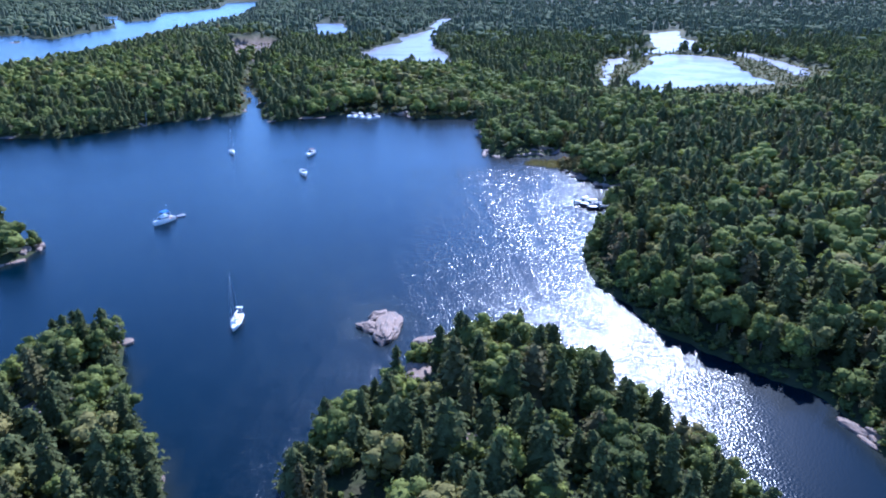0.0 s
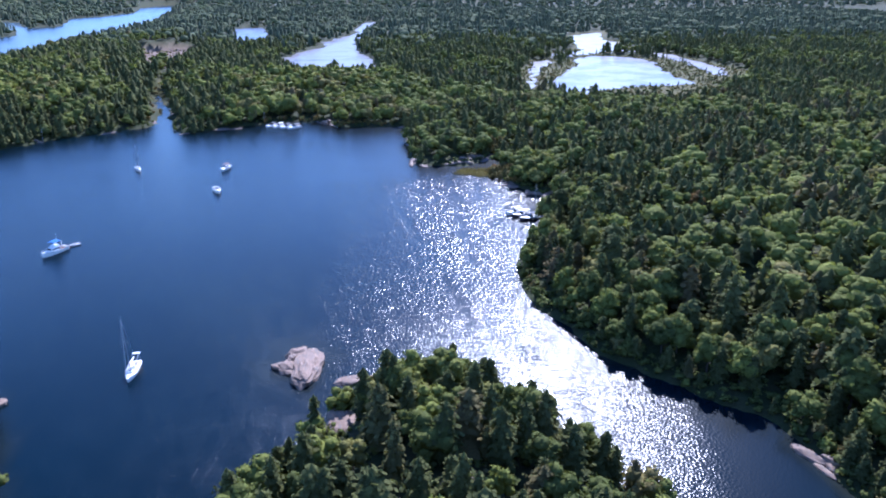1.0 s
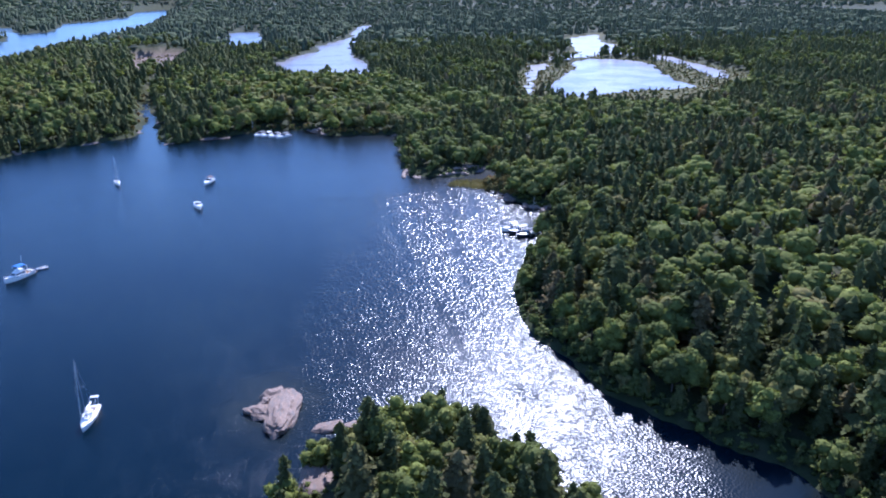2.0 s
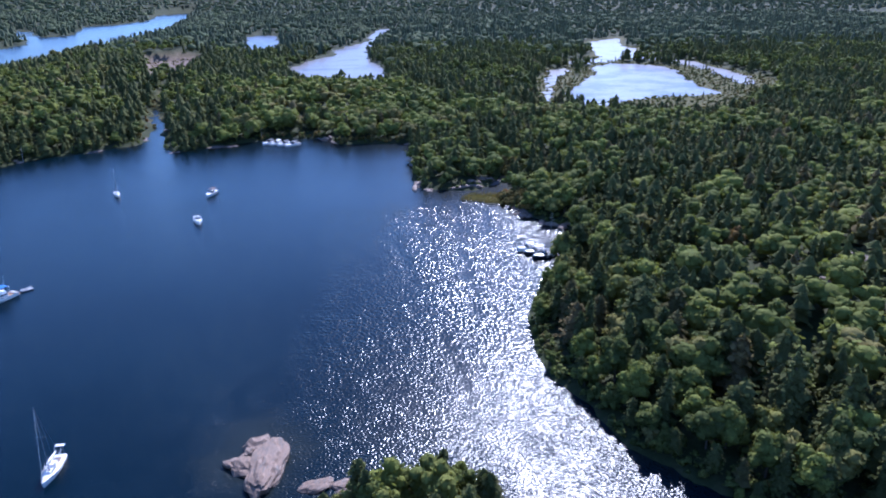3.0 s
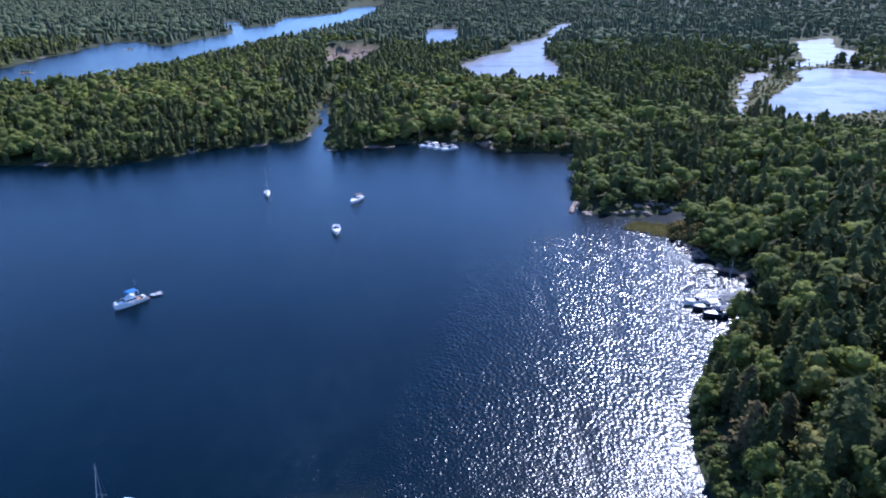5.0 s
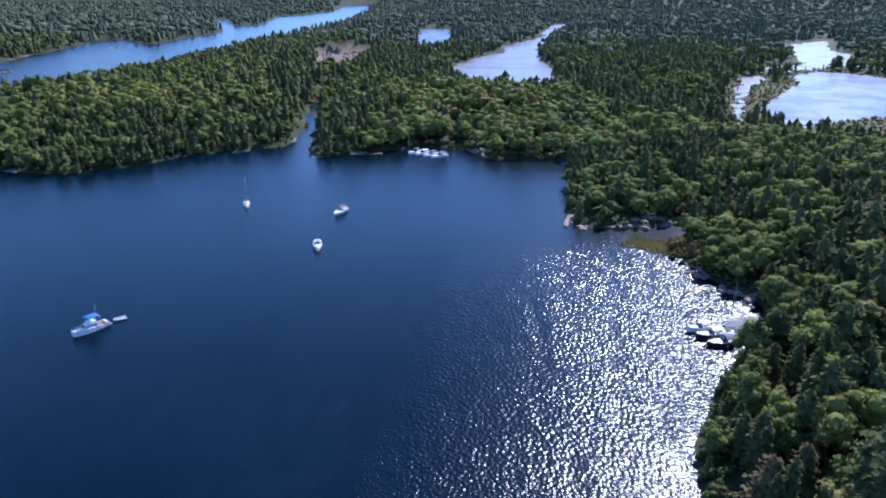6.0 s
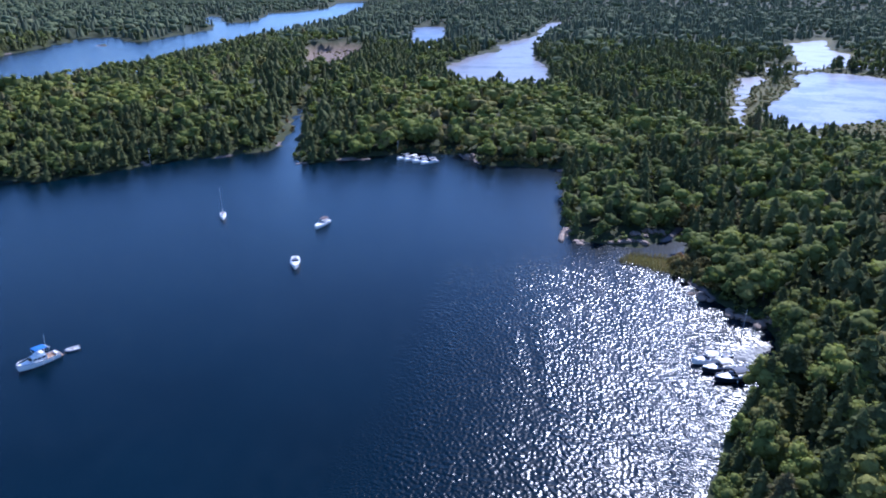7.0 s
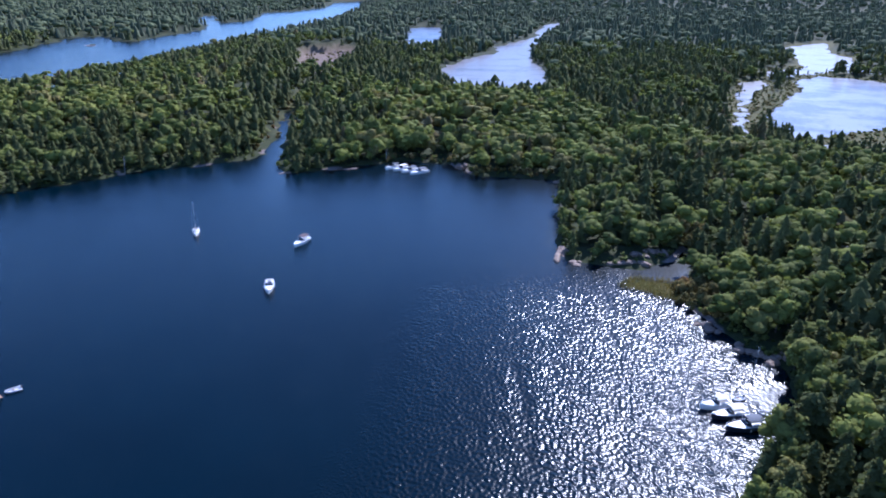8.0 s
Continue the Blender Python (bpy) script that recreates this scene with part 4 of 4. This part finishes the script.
DEADWOOD = plain("bleached_wood", (0.36, 0.33, 0.29), 0.85, vary=0.3, scale=4)
dead = tagged(new("dead_tree"), "bare bleached dead tree standing at the shore", "tree", "dead trees by the shore")
leaf_part("trunk", quads_mesh("trunk", trunk_quads(1.0, 0.016, 6), [DEADWOOD]), dead)
leaf_part("branches", quads_mesh("branches", limbs(rng, 16, 0.3, 0.95, 0.16, 0.006), [DEADWOOD]), dead)
for i, (x, y) in enumerate(((-6, 463), (-128, 430), (103, 262), (-62, 140), (150, 190), (128, 240), (255, 530), (262, 534), (240, 520))):
    at = Matrix.LocRotScale((x, y, ground_at(x, y) - 0.2), Euler((0.06 * (i % 3 - 1), 0.05 * (i % 2), i)), (9, 9, 8 + i % 4))
    (dead if i == 0 else copy_thing(dead, at)).matrix_basis = at


# ---- boats ----
GELCOAT = plain("white_gelcoat", (0.84, 0.79, 0.71), 0.28, vary=0.06)
DECK = plain("cream_deck", (0.66, 0.64, 0.58), 0.6, vary=0.08)
DARK_HULL = plain("dark_hull", (0.02, 0.022, 0.03), 0.3, vary=0.2)
GLASS = plain("tinted_glass", (0.012, 0.014, 0.018), 0.08, vary=0.1)
BLUE_CANVAS = plain("blue_canvas", (0.016, 0.12, 0.36), 0.85, vary=0.12, relief=0.2)
MAROON_CANVAS = plain("maroon_canvas", (0.075, 0.045, 0.040), 0.85, vary=0.15, relief=0.2)
GREY_CANVAS = plain("grey_canvas", (0.09, 0.095, 0.11), 0.85, vary=0.15, relief=0.2)
WHITE_CANVAS = plain("white_canvas", (0.72, 0.68, 0.62), 0.8, vary=0.08, relief=0.2)
STEEL = plain("steel_tube", (0.62, 0.63, 0.65), 0.3, 1.0)
SPAR = plain("aluminium_spar", (0.34, 0.35, 0.37), 0.5, 0.6)
RUBBER = plain("grey_inflatable", (0.34, 0.35, 0.37), 0.7, vary=0.15)
TEAK = plain("teak", (0.24, 0.14, 0.075), 0.7, vary=0.3, scale=8)
BLACK = plain("black_cowl", (0.015, 0.015, 0.017), 0.35)


def hull_half(u, beam, fine):
    """Half beam at u from stern (0) to bow (1)."""
    return 0.5 * beam * (0.86 + 0.14 * math.sin(min(u / 0.45, 1) * math.pi / 2)) * max(0.0, 1 - max(0, (u - 0.4) / 0.6) ** fine)


def hull_bmesh(length, beam, board, fine=2.2, draft=0.35, rise=0.35):
    """A hull from stern (-y) to bow (+y), its deck edge rising forward."""
    bm, rings = bmesh.new(), []
    n_st = 15
    for i in range(n_st):
        u = i / (n_st - 1)
        b, y = max(hull_half(u, beam, fine), 0.02), (u - 0.5) * length
        top = board + rise * u ** 2
        keel = -draft * (1 - max(0, (u - 0.75) / 0.25) ** 2 * 1.3)
        rake = 0.06 * length * u ** 3
        prof = [(0, keel, 0), (0.62 * b, keel * 0.55, 0), (0.88 * b, 0.12, 0.25), (0.97 * b, 0.6 * top, 0.7), (b, top, 1), (0.93 * b, top + 0.04, 1)]
        ring = [bm.verts.new((px, y + rake * k, pz)) for px, pz, k in prof]
        ring = [bm.verts.new((-px, y + rake * k, pz)) for px, pz, k in prof[:0:-1]] + ring
        rings.append(ring)
    for a, b in zip(rings, rings[1:]):
        for j in range(len(a) - 1):
            bm.faces.new((a[j], a[j + 1], b[j + 1], b[j]))
    bm.faces.new(rings[0])
    bm.faces.new(rings[-1][::-1])
    return bm


def deck_bmesh(length, beam, board, fine, rise, u0, u1, inset=0.9, lift=0.03, crown=0.06):
    """Decking between two stations, slightly cambered."""
    bm, rows = bmesh.new(), []
    for i in range(9):
        u = u0 + (u1 - u0) * i / 8
        b, top = max(hull_half(u, beam, fine) * inset, 0.02), board + rise * u ** 2 + lift
        y = (u - 0.5) * length + 0.06 * length * u ** 3
        rows.append([bm.verts.new((b * k, y, top + crown * (1 - k * k))) for k in (-1, -0.5, 0, 0.5, 1)])
    for a, b in zip(rows, rows[1:]):
        for j in range(4):
            bm.faces.new((a[j], a[j + 1], b[j + 1], b[j]))
    geo = bmesh.ops.extrude_face_region(bm, geom=bm.faces[:])
    for v in [g for g in geo["geom"] if isinstance(g, bmesh.types.BMVert)]:
        v.co.z -= 0.08
    return bm


def house_bmesh(w0, w1, y0, y1, z0, z1, slope_front, slope_back, taper=0.84, edge=0.06):
    """A cabin block: width w0 aft to w1 forward, raked ends, tumblehome sides, rounded edges."""
    bm = bmesh.new()
    low = [(-w0 / 2, y0, z0), (w0 / 2, y0, z0), (w1 / 2, y1, z0), (-w1 / 2, y1, z0)]
    top = [(-w0 / 2 * taper, y0 + slope_back, z1), (w0 / 2 * taper, y0 + slope_back, z1), (w1 / 2 * taper, y1 - slope_front, z1), (-w1 / 2 * taper, y1 - slope_front, z1)]
    v = [bm.verts.new(p) for p in low + top]
    for f in ((3, 2, 1, 0), (4, 5, 6, 7), (0, 1, 5, 4), (1, 2, 6, 5), (2, 3, 7, 6), (3, 0, 4, 7)):
        bm.faces.new([v[i] for i in f])
    if edge:
        bmesh.ops.bevel(bm, geom=bm.edges[:], offset=edge, segments=2, affect="EDGES", profile=0.6)
    return bm


def canvas_bmesh(w, y0, y1, z, sag=0.18, thick=0.05):
    """A bimini or cover: an arched sheet with thickness and rounded ends."""
    bm, rows = bmesh.new(), []
    for i in range(7):
        f = i / 6
        y, drop = y0 + (y1 - y0) * f, 0.10 * (2 * f - 1) ** 4
        rows.append([bm.verts.new((w / 2 * k, y, z - sag * abs(k) ** 2.5 - drop)) for k in (-1, -0.7, -0.35, 0, 0.35, 0.7, 1)])
    for a, b in zip(rows, rows[1:]):
        for j in range(6):
            bm.faces.new((a[j], a[j + 1], b[j + 1], b[j]))
    geo = bmesh.ops.extrude_face_region(bm, geom=bm.faces[:])
    for v in [g for g in geo["geom"] if isinstance(g, bmesh.types.BMVert)]:
        v.co.z -= thick
    return bm


def tube_bmesh(points, r, sides=6, closed=False):
    """A round tube along points."""
    bm, rings = bmesh.new(), []
    pts = [Vector(p) for p in points]
    for i, p in enumerate(pts):
        a, b = pts[max(i - 1, 0)], pts[min(i + 1, len(pts) - 1)]
        if closed:
            a, b = pts[i - 1], pts[(i + 1) % len(pts)]
        way = (b - a).normalized()
        side = way.cross(Vector((0.13, 0.27, 1) if abs(way.z) < 0.9 else (1, 0.2, 0))).normalized()
        up = side.cross(way)
        rr = r[i] if isinstance(r, (list, tuple)) else r
        rings.append([bm.verts.new(p + (side * math.cos(6.2832 * k / sides) + up * math.sin(6.2832 * k / sides)) * rr) for k in range(sides)])
    for a, b in list(zip(rings, rings[1:])) + ([(rings[-1], rings[0])] if closed else []):
        for k in range(sides):
            bm.faces.new((a[k], a[(k + 1) % sides], b[(k + 1) % sides], b[k]))
    if not closed:
        bm.faces.new(rings[0][::-1])
        bm.faces.new(rings[-1])
    return bm


def rail_points(length, beam, board, fine, rise, u0, u1, up, inset=0.9):
    out = []
    for side in (-1, 1):
        us = [u0 + (u1 - u0) * i / 6 for i in range(7)]
        for u in (us if side < 0 else us[::-1]):
            out.append((side * hull_half(u, beam, fine) * inset, (u - 0.5) * length + 0.06 * length * u ** 3, board + rise * u * u + up))
    return out


def outboard(parent, x, y, z):
    cowl = part("outboard_motor", house_bmesh(0.42, 0.36, y - 0.55, y - 0.05, z, z + 0.5, 0.08, 0.05, 0.8, 0.08), BLACK, parent, "black outboard motor")
    part("leg", house_bmesh(0.16, 0.16, y - 0.36, y - 0.16, z - 0.9, z, 0, 0, 1.0, 0.02), BLACK, cowl)


def boat_base(name, label, group=""):
    return tagged(new(name), label, "boat", group)


def fenders(boat, length, beam, board):
    for side in (-1, 1):
        for u in (0.25, 0.5):
            b = hull_half(u, beam, 2.2) + 0.1
            y = (u - 0.5) * length
            part("fender", tube_bmesh([(side * b, y, board * 0.15), (side * b, y, board * 0.25), (side * b, y, board * 0.75), (side * b, y, board * 0.85)], [0.05, 0.12, 0.12, 0.05], 8), GELCOAT, boat)


def sailboat(label, length, mast, cover, davits=False):
    """A keel sailboat with its sails stowed."""
    beam, board, fine, rise = length * 0.33, 0.95, 1.9, 0.25
    boat = boat_base("sailboat", label, "sailboats at anchor")
    part("hull", hull_bmesh(length, beam, board, fine, 0.4, rise), GELCOAT, boat, smooth_faces=False)
    deck = part("deck", deck_bmesh(length, beam, board, fine, rise, 0.0, 0.97), DECK, boat)
    cabin = part("cabin", house_bmesh(beam * 0.56, beam * 0.34, -0.08 * length, 0.26 * length, board, board + 0.62, 0.5, 0.12), GELCOAT, boat)
    for side in (-1, 1):
        for y in (-0.02, 0.06, 0.13):
            part("window", house_bmesh(0.04, 0.04, y * length, (y + 0.055) * length, board + 0.24, board + 0.44, 0.03, 0.03, 1, 0.01), GLASS, cabin).matrix_basis = pose(side * beam * (0.262 - 0.2 * max(y, 0)), 0, 0)
    part("hatch", house_bmesh(0.6, 0.55, 0.10 * length, 0.10 * length + 0.6, board + 0.6, board + 0.68, 0.02, 0.02), GLASS, cabin)
    part("cockpit", house_bmesh(beam * 0.5, beam * 0.55, -0.40 * length, -0.10 * length, board + 0.02, board + 0.10, 0, 0, 0.9, 0.02), TEAK, deck)
    for side in (-1, 1):
        part("coaming", house_bmesh(0.16, 0.16, -0.42 * length, -0.08 * length, board, board + 0.32, 0.1, 0.05), GELCOAT, deck).matrix_basis = pose(side * beam * 0.31, 0, 0)
    my = 0.13 * length
    spar = part("mast", tube_bmesh([(0, my, board), (0, my, board + mast * 0.5), (0, my, board + mast)], [0.065, 0.058, 0.04], 8), SPAR, boat)
    part("spreader", tube_bmesh([(-beam * 0.33, my, board + mast * 0.55), (0, my, board + mast * 0.56), (beam * 0.33, my, board + mast * 0.55)], 0.035), SPAR, spar)
    boom = part("boom", tube_bmesh([(0, my, board + 1.7), (0, -0.34 * length, board + 1.75)], 0.09, 8), SPAR, boat)
    part("sail_cover", tube_bmesh([(0, my - 0.05, board + 2.0), (0, my - 1.0, board + 2.05), (0, -0.1 * length, board + 1.98), (0, -0.33 * length, board + 1.88)], [0.12, 0.26, 0.22, 0.10], 8), cover, boom)
    tip = (0, 0.5 * length, board + rise)
    part("forestay", tube_bmesh([tip, (0, my, board + mast * 0.97)], 0.032), WHITE_CANVAS, boat, "furled white headsail on the forestay")
    part("backstay", tube_bmesh([(0, -0.49 * length, board), (0, my, board + mast * 0.99)], 0.014, 4), STEEL, boat)
    for side in (-1, 1):
        part("shroud", tube_bmesh([(side * beam * 0.45, my - 0.2, board), (side * beam * 0.33, my, board + mast * 0.55), (0, my, board + mast * 0.96)], 0.013, 4), STEEL, boat)
    part("pulpit", tube_bmesh(rail_points(length, beam, board, fine, rise, 0.75, 0.985, 0.62), 0.022), STEEL, boat)
    part("lifeline", tube_bmesh(rail_points(length, beam, board, fine, rise, 0.05, 0.75, 0.58), 0.014, 4), STEEL, boat)
    part("dodger", canvas_bmesh(beam * 0.6, -0.12 * length, 0.0, board + 1.35, 0.35), cover, boat, "canvas spray hood over the companionway")
    part("rudder", house_bmesh(0.08, 0.08, -0.53 * length, -0.5 * length, -0.3, board, 0, 0, 1, 0.02), GELCOAT, boat)
    if davits:
        for side in (-1, 1):
            part("davit", tube_bmesh([(side * beam * 0.3, -0.47 * length, board), (side * beam * 0.3, -0.49 * length, board + 1.6), (side * beam * 0.3, -0.62 * length, board + 1.75)], 0.045), STEEL, boat)
        part("arch_panel", house_bmesh(beam * 0.55, beam * 0.55, -0.61 * length, -0.53 * length, board + 1.72, board + 1.80, 0, 0, 1, 0.02), GELCOAT, boat, "white arch panel over the stern")
        part("boom_tent_pole", tube_bmesh([(-beam * 0.42, my - 0.6, board + 1.6), (-beam * 0.38, -0.2 * length, board + 1.75), (-beam * 0.2, -0.46 * length, board + 1.75)], 0.05), SPAR, boat)
    return boat


def express_cruiser(label, length, cover, dark=False, group="motorboats", covered=True):
    """A low motor cruiser: long foredeck, raked windscreen, canvas over the cockpit."""
    beam, board, fine, rise = length * 0.33, 1.05, 2.3, 0.45
    boat = boat_base("motorboat", label, group)
    part("hull", hull_bmesh(length, beam, board, fine, 0.35, rise), DARK_HULL if dark else GELCOAT, boat)
    part("rubbing_strake", tube_bmesh(rail_points(length, beam, board, fine, rise, 0.0, 0.99, 0.0, 1.0), 0.05), STEEL, boat)
    deck = part("foredeck", deck_bmesh(length, beam, board, fine, rise, 0.48, 0.97, 0.94, 0.04, 0.22), GELCOAT, boat)
    part("cockpit_sole", deck_bmesh(length, beam, board, fine, 0, 0.0, 0.5, 0.92, -0.12, 0.0), DECK, boat)
    part("hatch", house_bmesh(0.6, 0.5, 0.2 * length, 0.2 * length + 0.6, board + 0.42, board + 0.5, 0.03, 0.03), GLASS, deck)
    shield = part("windscreen", house_bmesh(beam * 0.84, beam * 0.62, -0.04 * length, 0.13 * length, board + 0.12, board + 0.85, 0.55, 0.1, 0.82, 0.05), GLASS, boat, "raked tinted windscreen")
    part("windscreen_frame", tube_bmesh([(-beam * 0.36, -0.03 * length, board + 0.87), (-beam * 0.26, 0.055 * length, board + 0.88), (beam * 0.26, 0.055 * length, board + 0.88), (beam * 0.36, -0.03 * length, board + 0.87)], 0.035), STEEL, shield)
    if covered:
        part("canopy", canvas_bmesh(beam * 0.84, -0.36 * length, 0.02 * length, board + 1.75, 0.22), cover, boat, "canvas canopy over the cockpit")
    else:
        part("engine_cover", house_bmesh(beam * 0.5, beam * 0.5, -0.30 * length, -0.12 * length, board - 0.1, board + 0.22, 0.05, 0.05), BLACK, boat, "dark padded engine cover")
    for side in (-1, 1):
        for y in (-0.34, -0.02) if covered else ():
            part("canopy_post", tube_bmesh([(side * beam * 0.42, y * length, board), (side * beam * 0.40, y * length, board + 1.58)], 0.022), STEEL, boat)
        part("side_seat", house_bmesh(0.5, 0.5, -0.38 * length, -0.12 * length, board - 0.1, board + 0.32, 0.03, 0.03), WHITE_CANVAS, boat).matrix_basis = pose(side * beam * 0.28, 0, 0)
    part("stern_seat", house_bmesh(beam * 0.7, beam * 0.7, -0.46 * length, -0.39 * length, board - 0.1, board + 0.36, 0.03, 0.03), WHITE_CANVAS, boat)
    part("swim_platform", house_bmesh(beam * 0.74, beam * 0.8, -0.57 * length, -0.495 * length, 0.28, 0.38, 0, 0, 0.96, 0.03), TEAK, boat)
    part("bow_rail", tube_bmesh(rail_points(length, beam, board, fine, rise, 0.5, 0.985, 0.55), 0.022), STEEL, boat)
    fenders(boat, length, beam, board)
    return boat


def flybridge_cruiser(label, length):
    """A cabin cruiser with a blue canvas top over its upper helm."""
    beam, board, fine, rise = length * 0.35, 1.15, 2.2, 0.5
    boat = boat_base("cabin_cruiser", label)
    part("hull", hull_bmesh(length, beam, board, fine, 0.4, rise), GELCOAT, boat)
    part("rubbing_strake", tube_bmesh(rail_points(length, beam, board, fine, rise, 0.0, 0.99, 0.0, 1.0), 0.05), DARK_HULL, boat)
    part("foredeck", deck_bmesh(length, beam, board, fine, rise, 0.45, 0.97, 0.94, 0.04, 0.2), GELCOAT, boat)
    part("cockpit_sole", deck_bmesh(length, beam, board, fine, 0, 0.0, 0.46, 0.92, -0.2, 0.0), TEAK, boat)
    cabin = part("cabin", house_bmesh(beam * 0.82, beam * 0.58, -0.16 * length, 0.25 * length, board, board + 1.25, 0.75, 0.08), GELCOAT, boat)
    for side in (-1, 1):
        for y in (-0.12, -0.01, 0.09):
            w = part("window", house_bmesh(0.05, 0.05, y * length, (y + 0.085) * length, board + 0.55, board + 1.0, 0.06, 0.03, 1, 0.02), GLASS, cabin)
            w.matrix_basis = pose(side * beam * (0.378 - 0.27 * max(0, y + 0.05)), 0, 0)
    part("windscreen", house_bmesh(beam * 0.50, beam * 0.46, 0.17 * length, 0.235 * length, board + 0.55, board + 1.12, 0.28, 0.0, 0.9, 0.03), GLASS, cabin)
    part("upper_helm", house_bmesh(beam * 0.62, beam * 0.52, -0.14 * length, 0.10 * length, board + 1.24, board + 1.75, 0.3, 0.05), GELCOAT, boat)
    part("bimini", canvas_bmesh(beam * 0.78, -0.20 * length, 0.10 * length, board + 3.2, 0.25, 0.07), BLUE_CANVAS, boat, "bright blue canvas bimini top")
    for side in (-1, 1):
        for y in (-0.18, 0.08):
            part("bimini_post", tube_bmesh([(side * beam * 0.30, y * length, board + 1.6), (side * beam * 0.37, y * length, board + 2.98)], 0.025), STEEL, boat)
    arch = part("radar_arch", tube_bmesh([(-beam * 0.36, -0.22 * length, board + 1.0), (-beam * 0.33, -0.25 * length, board + 2.6), (beam * 0.33, -0.25 * length, board + 2.6), (beam * 0.36, -0.22 * length, board + 1.0)], 0.08, 8), GELCOAT, boat)
    part("antenna", tube_bmesh([(beam * 0.28, -0.25 * length, board + 2.6), (beam * 0.28, -0.28 * length, board + 5.4)], 0.02, 5), GELCOAT, arch)
    part("stern_seat", house_bmesh(beam * 0.6, beam * 0.6, -0.46 * length, -0.4 * length, board - 0.2, board + 0.3, 0.03, 0.03), WHITE_CANVAS, boat)
    part("swim_platform", house_bmesh(beam * 0.76, beam * 0.82, -0.57 * length, -0.495 * length, 0.28, 0.38, 0, 0, 0.96, 0.03), TEAK, boat)
    part("bow_rail", tube_bmesh(rail_points(length, beam, board, fine, rise, 0.42, 0.985, 0.62), 0.024), STEEL, boat)
    fenders(boat, length, beam, board)
    return boat


def dinghy(label, length=3.1, motor=True):
    """An inflatable tender: a horseshoe tube, floor, thwart and outboard."""
    w = length * 0.24
    boat = boat_base("inflatable_dinghy", label, "tenders")
    pts = [(-w, -length / 2, 0.24), (-w, 0, 0.24), (-w * 0.92, length * 0.25, 0.26), (-w * 0.5, length * 0.43, 0.34), (0, length * 0.5, 0.40),
           (w * 0.5, length * 0.43, 0.34), (w * 0.92, length * 0.25, 0.26), (w, 0, 0.24), (w, -length / 2, 0.24)]
    part("tube", tube_bmesh(pts, 0.21, 10), RUBBER, boat, smooth_faces=True)
    part("floor", house_bmesh(w * 1.8, w * 1.2, -length * 0.44, length * 0.38, 0.06, 0.14, 0.1, 0, 1, 0.02), DECK, boat)
    part("thwart", house_bmesh(w * 1.9, w * 1.9, -0.2, 0.1, 0.32, 0.38, 0, 0, 1, 0.02), TEAK, boat)
    part("transom", house_bmesh(w * 1.7, w * 1.7, -length * 0.44, -length * 0.41, 0.05, 0.5, 0, 0, 1, 0.01), GELCOAT, boat)
    if motor:
        outboard(boat, 0, -length * 0.42, 0.35)
    return boat


def afloat(boat, x, y, hx, hy, z=0.0, heel=0.0):
    """Sets a boat on the water with its bow towards (hx, hy)."""
    boat.matrix_basis = pose(x, y, z, 0, heel, math.degrees(math.atan2(-hx, hy)))


afloat(sailboat("white sailboat at anchor with furled sails and stern davits", 8.4, 14.0, WHITE_CANVAS, True), -38.2, 153.0, -0.08, -1, 0, 1.0)
afloat(express_cruiser("white motorboat at anchor with a dark open cockpit", 9.0, GREY_CANVAS, group="anchored motorboats", covered=False), -27.4, 304.4, 0.2, -0.97)
afloat(sailboat("small white sailboat at anchor with a dark spray hood", 7.6, 12.0, GREY_CANVAS), -66.0, 350.4, 0.32, -0.95)
afloat(express_cruiser("white motor cruiser at anchor with a maroon canopy", 9.4, MAROON_CANVAS, group="anchored motorboats"), -25.6, 343.2, -0.32, -0.95)
afloat(flybridge_cruiser("white cabin cruiser at anchor under a blue canvas top", 9.4), -75.4, 239.4, -0.54, -0.84)
afloat(dinghy("grey inflatable dinghy towed behind the cabin cruiser", 3.3), -70.9, 246.2, -0.75, -0.66)
for x, y, size, cover, word in ((-1.6, 450.6, 8.6, GREY_CANVAS, "a grey canopy"), (2.6, 448.4, 9.2, WHITE_CANVAS, "a white canopy"), (7.2, 445.6, 9.8, GREY_CANVAS, "a grey canopy"), (12.0, 443.0, 10.8, GREY_CANVAS, "a grey canopy")):
    afloat(express_cruiser("white motorboat rafted alongside others under " + word, size, cover, group="boats rafted together"), x, y, -0.75, -0.66)
for x, y, size, cover, dark in ((88.4, 247.0, 7.4, WHITE_CANVAS, False), (90.2, 243.4, 8.6, WHITE_CANVAS, True), (92.2, 239.2, 9.4, GREY_CANVAS, True)):
    afloat(express_cruiser("motorboat moored by its stern to the wooded shore" + (", dark hulled" if dark else ", white hulled"), size, cover, dark, group="boats moored to the shore"), x, y, -0.97, -0.22)
for x, y, a in ((98.6, 244.6, 0.3), (100.6, 242.2, 0.6), (94.8, 250.2, -0.4)):
    afloat(dinghy("grey inflatable dinghy tied behind the moored motorboats", 3.0), x, y, -0.8, a)
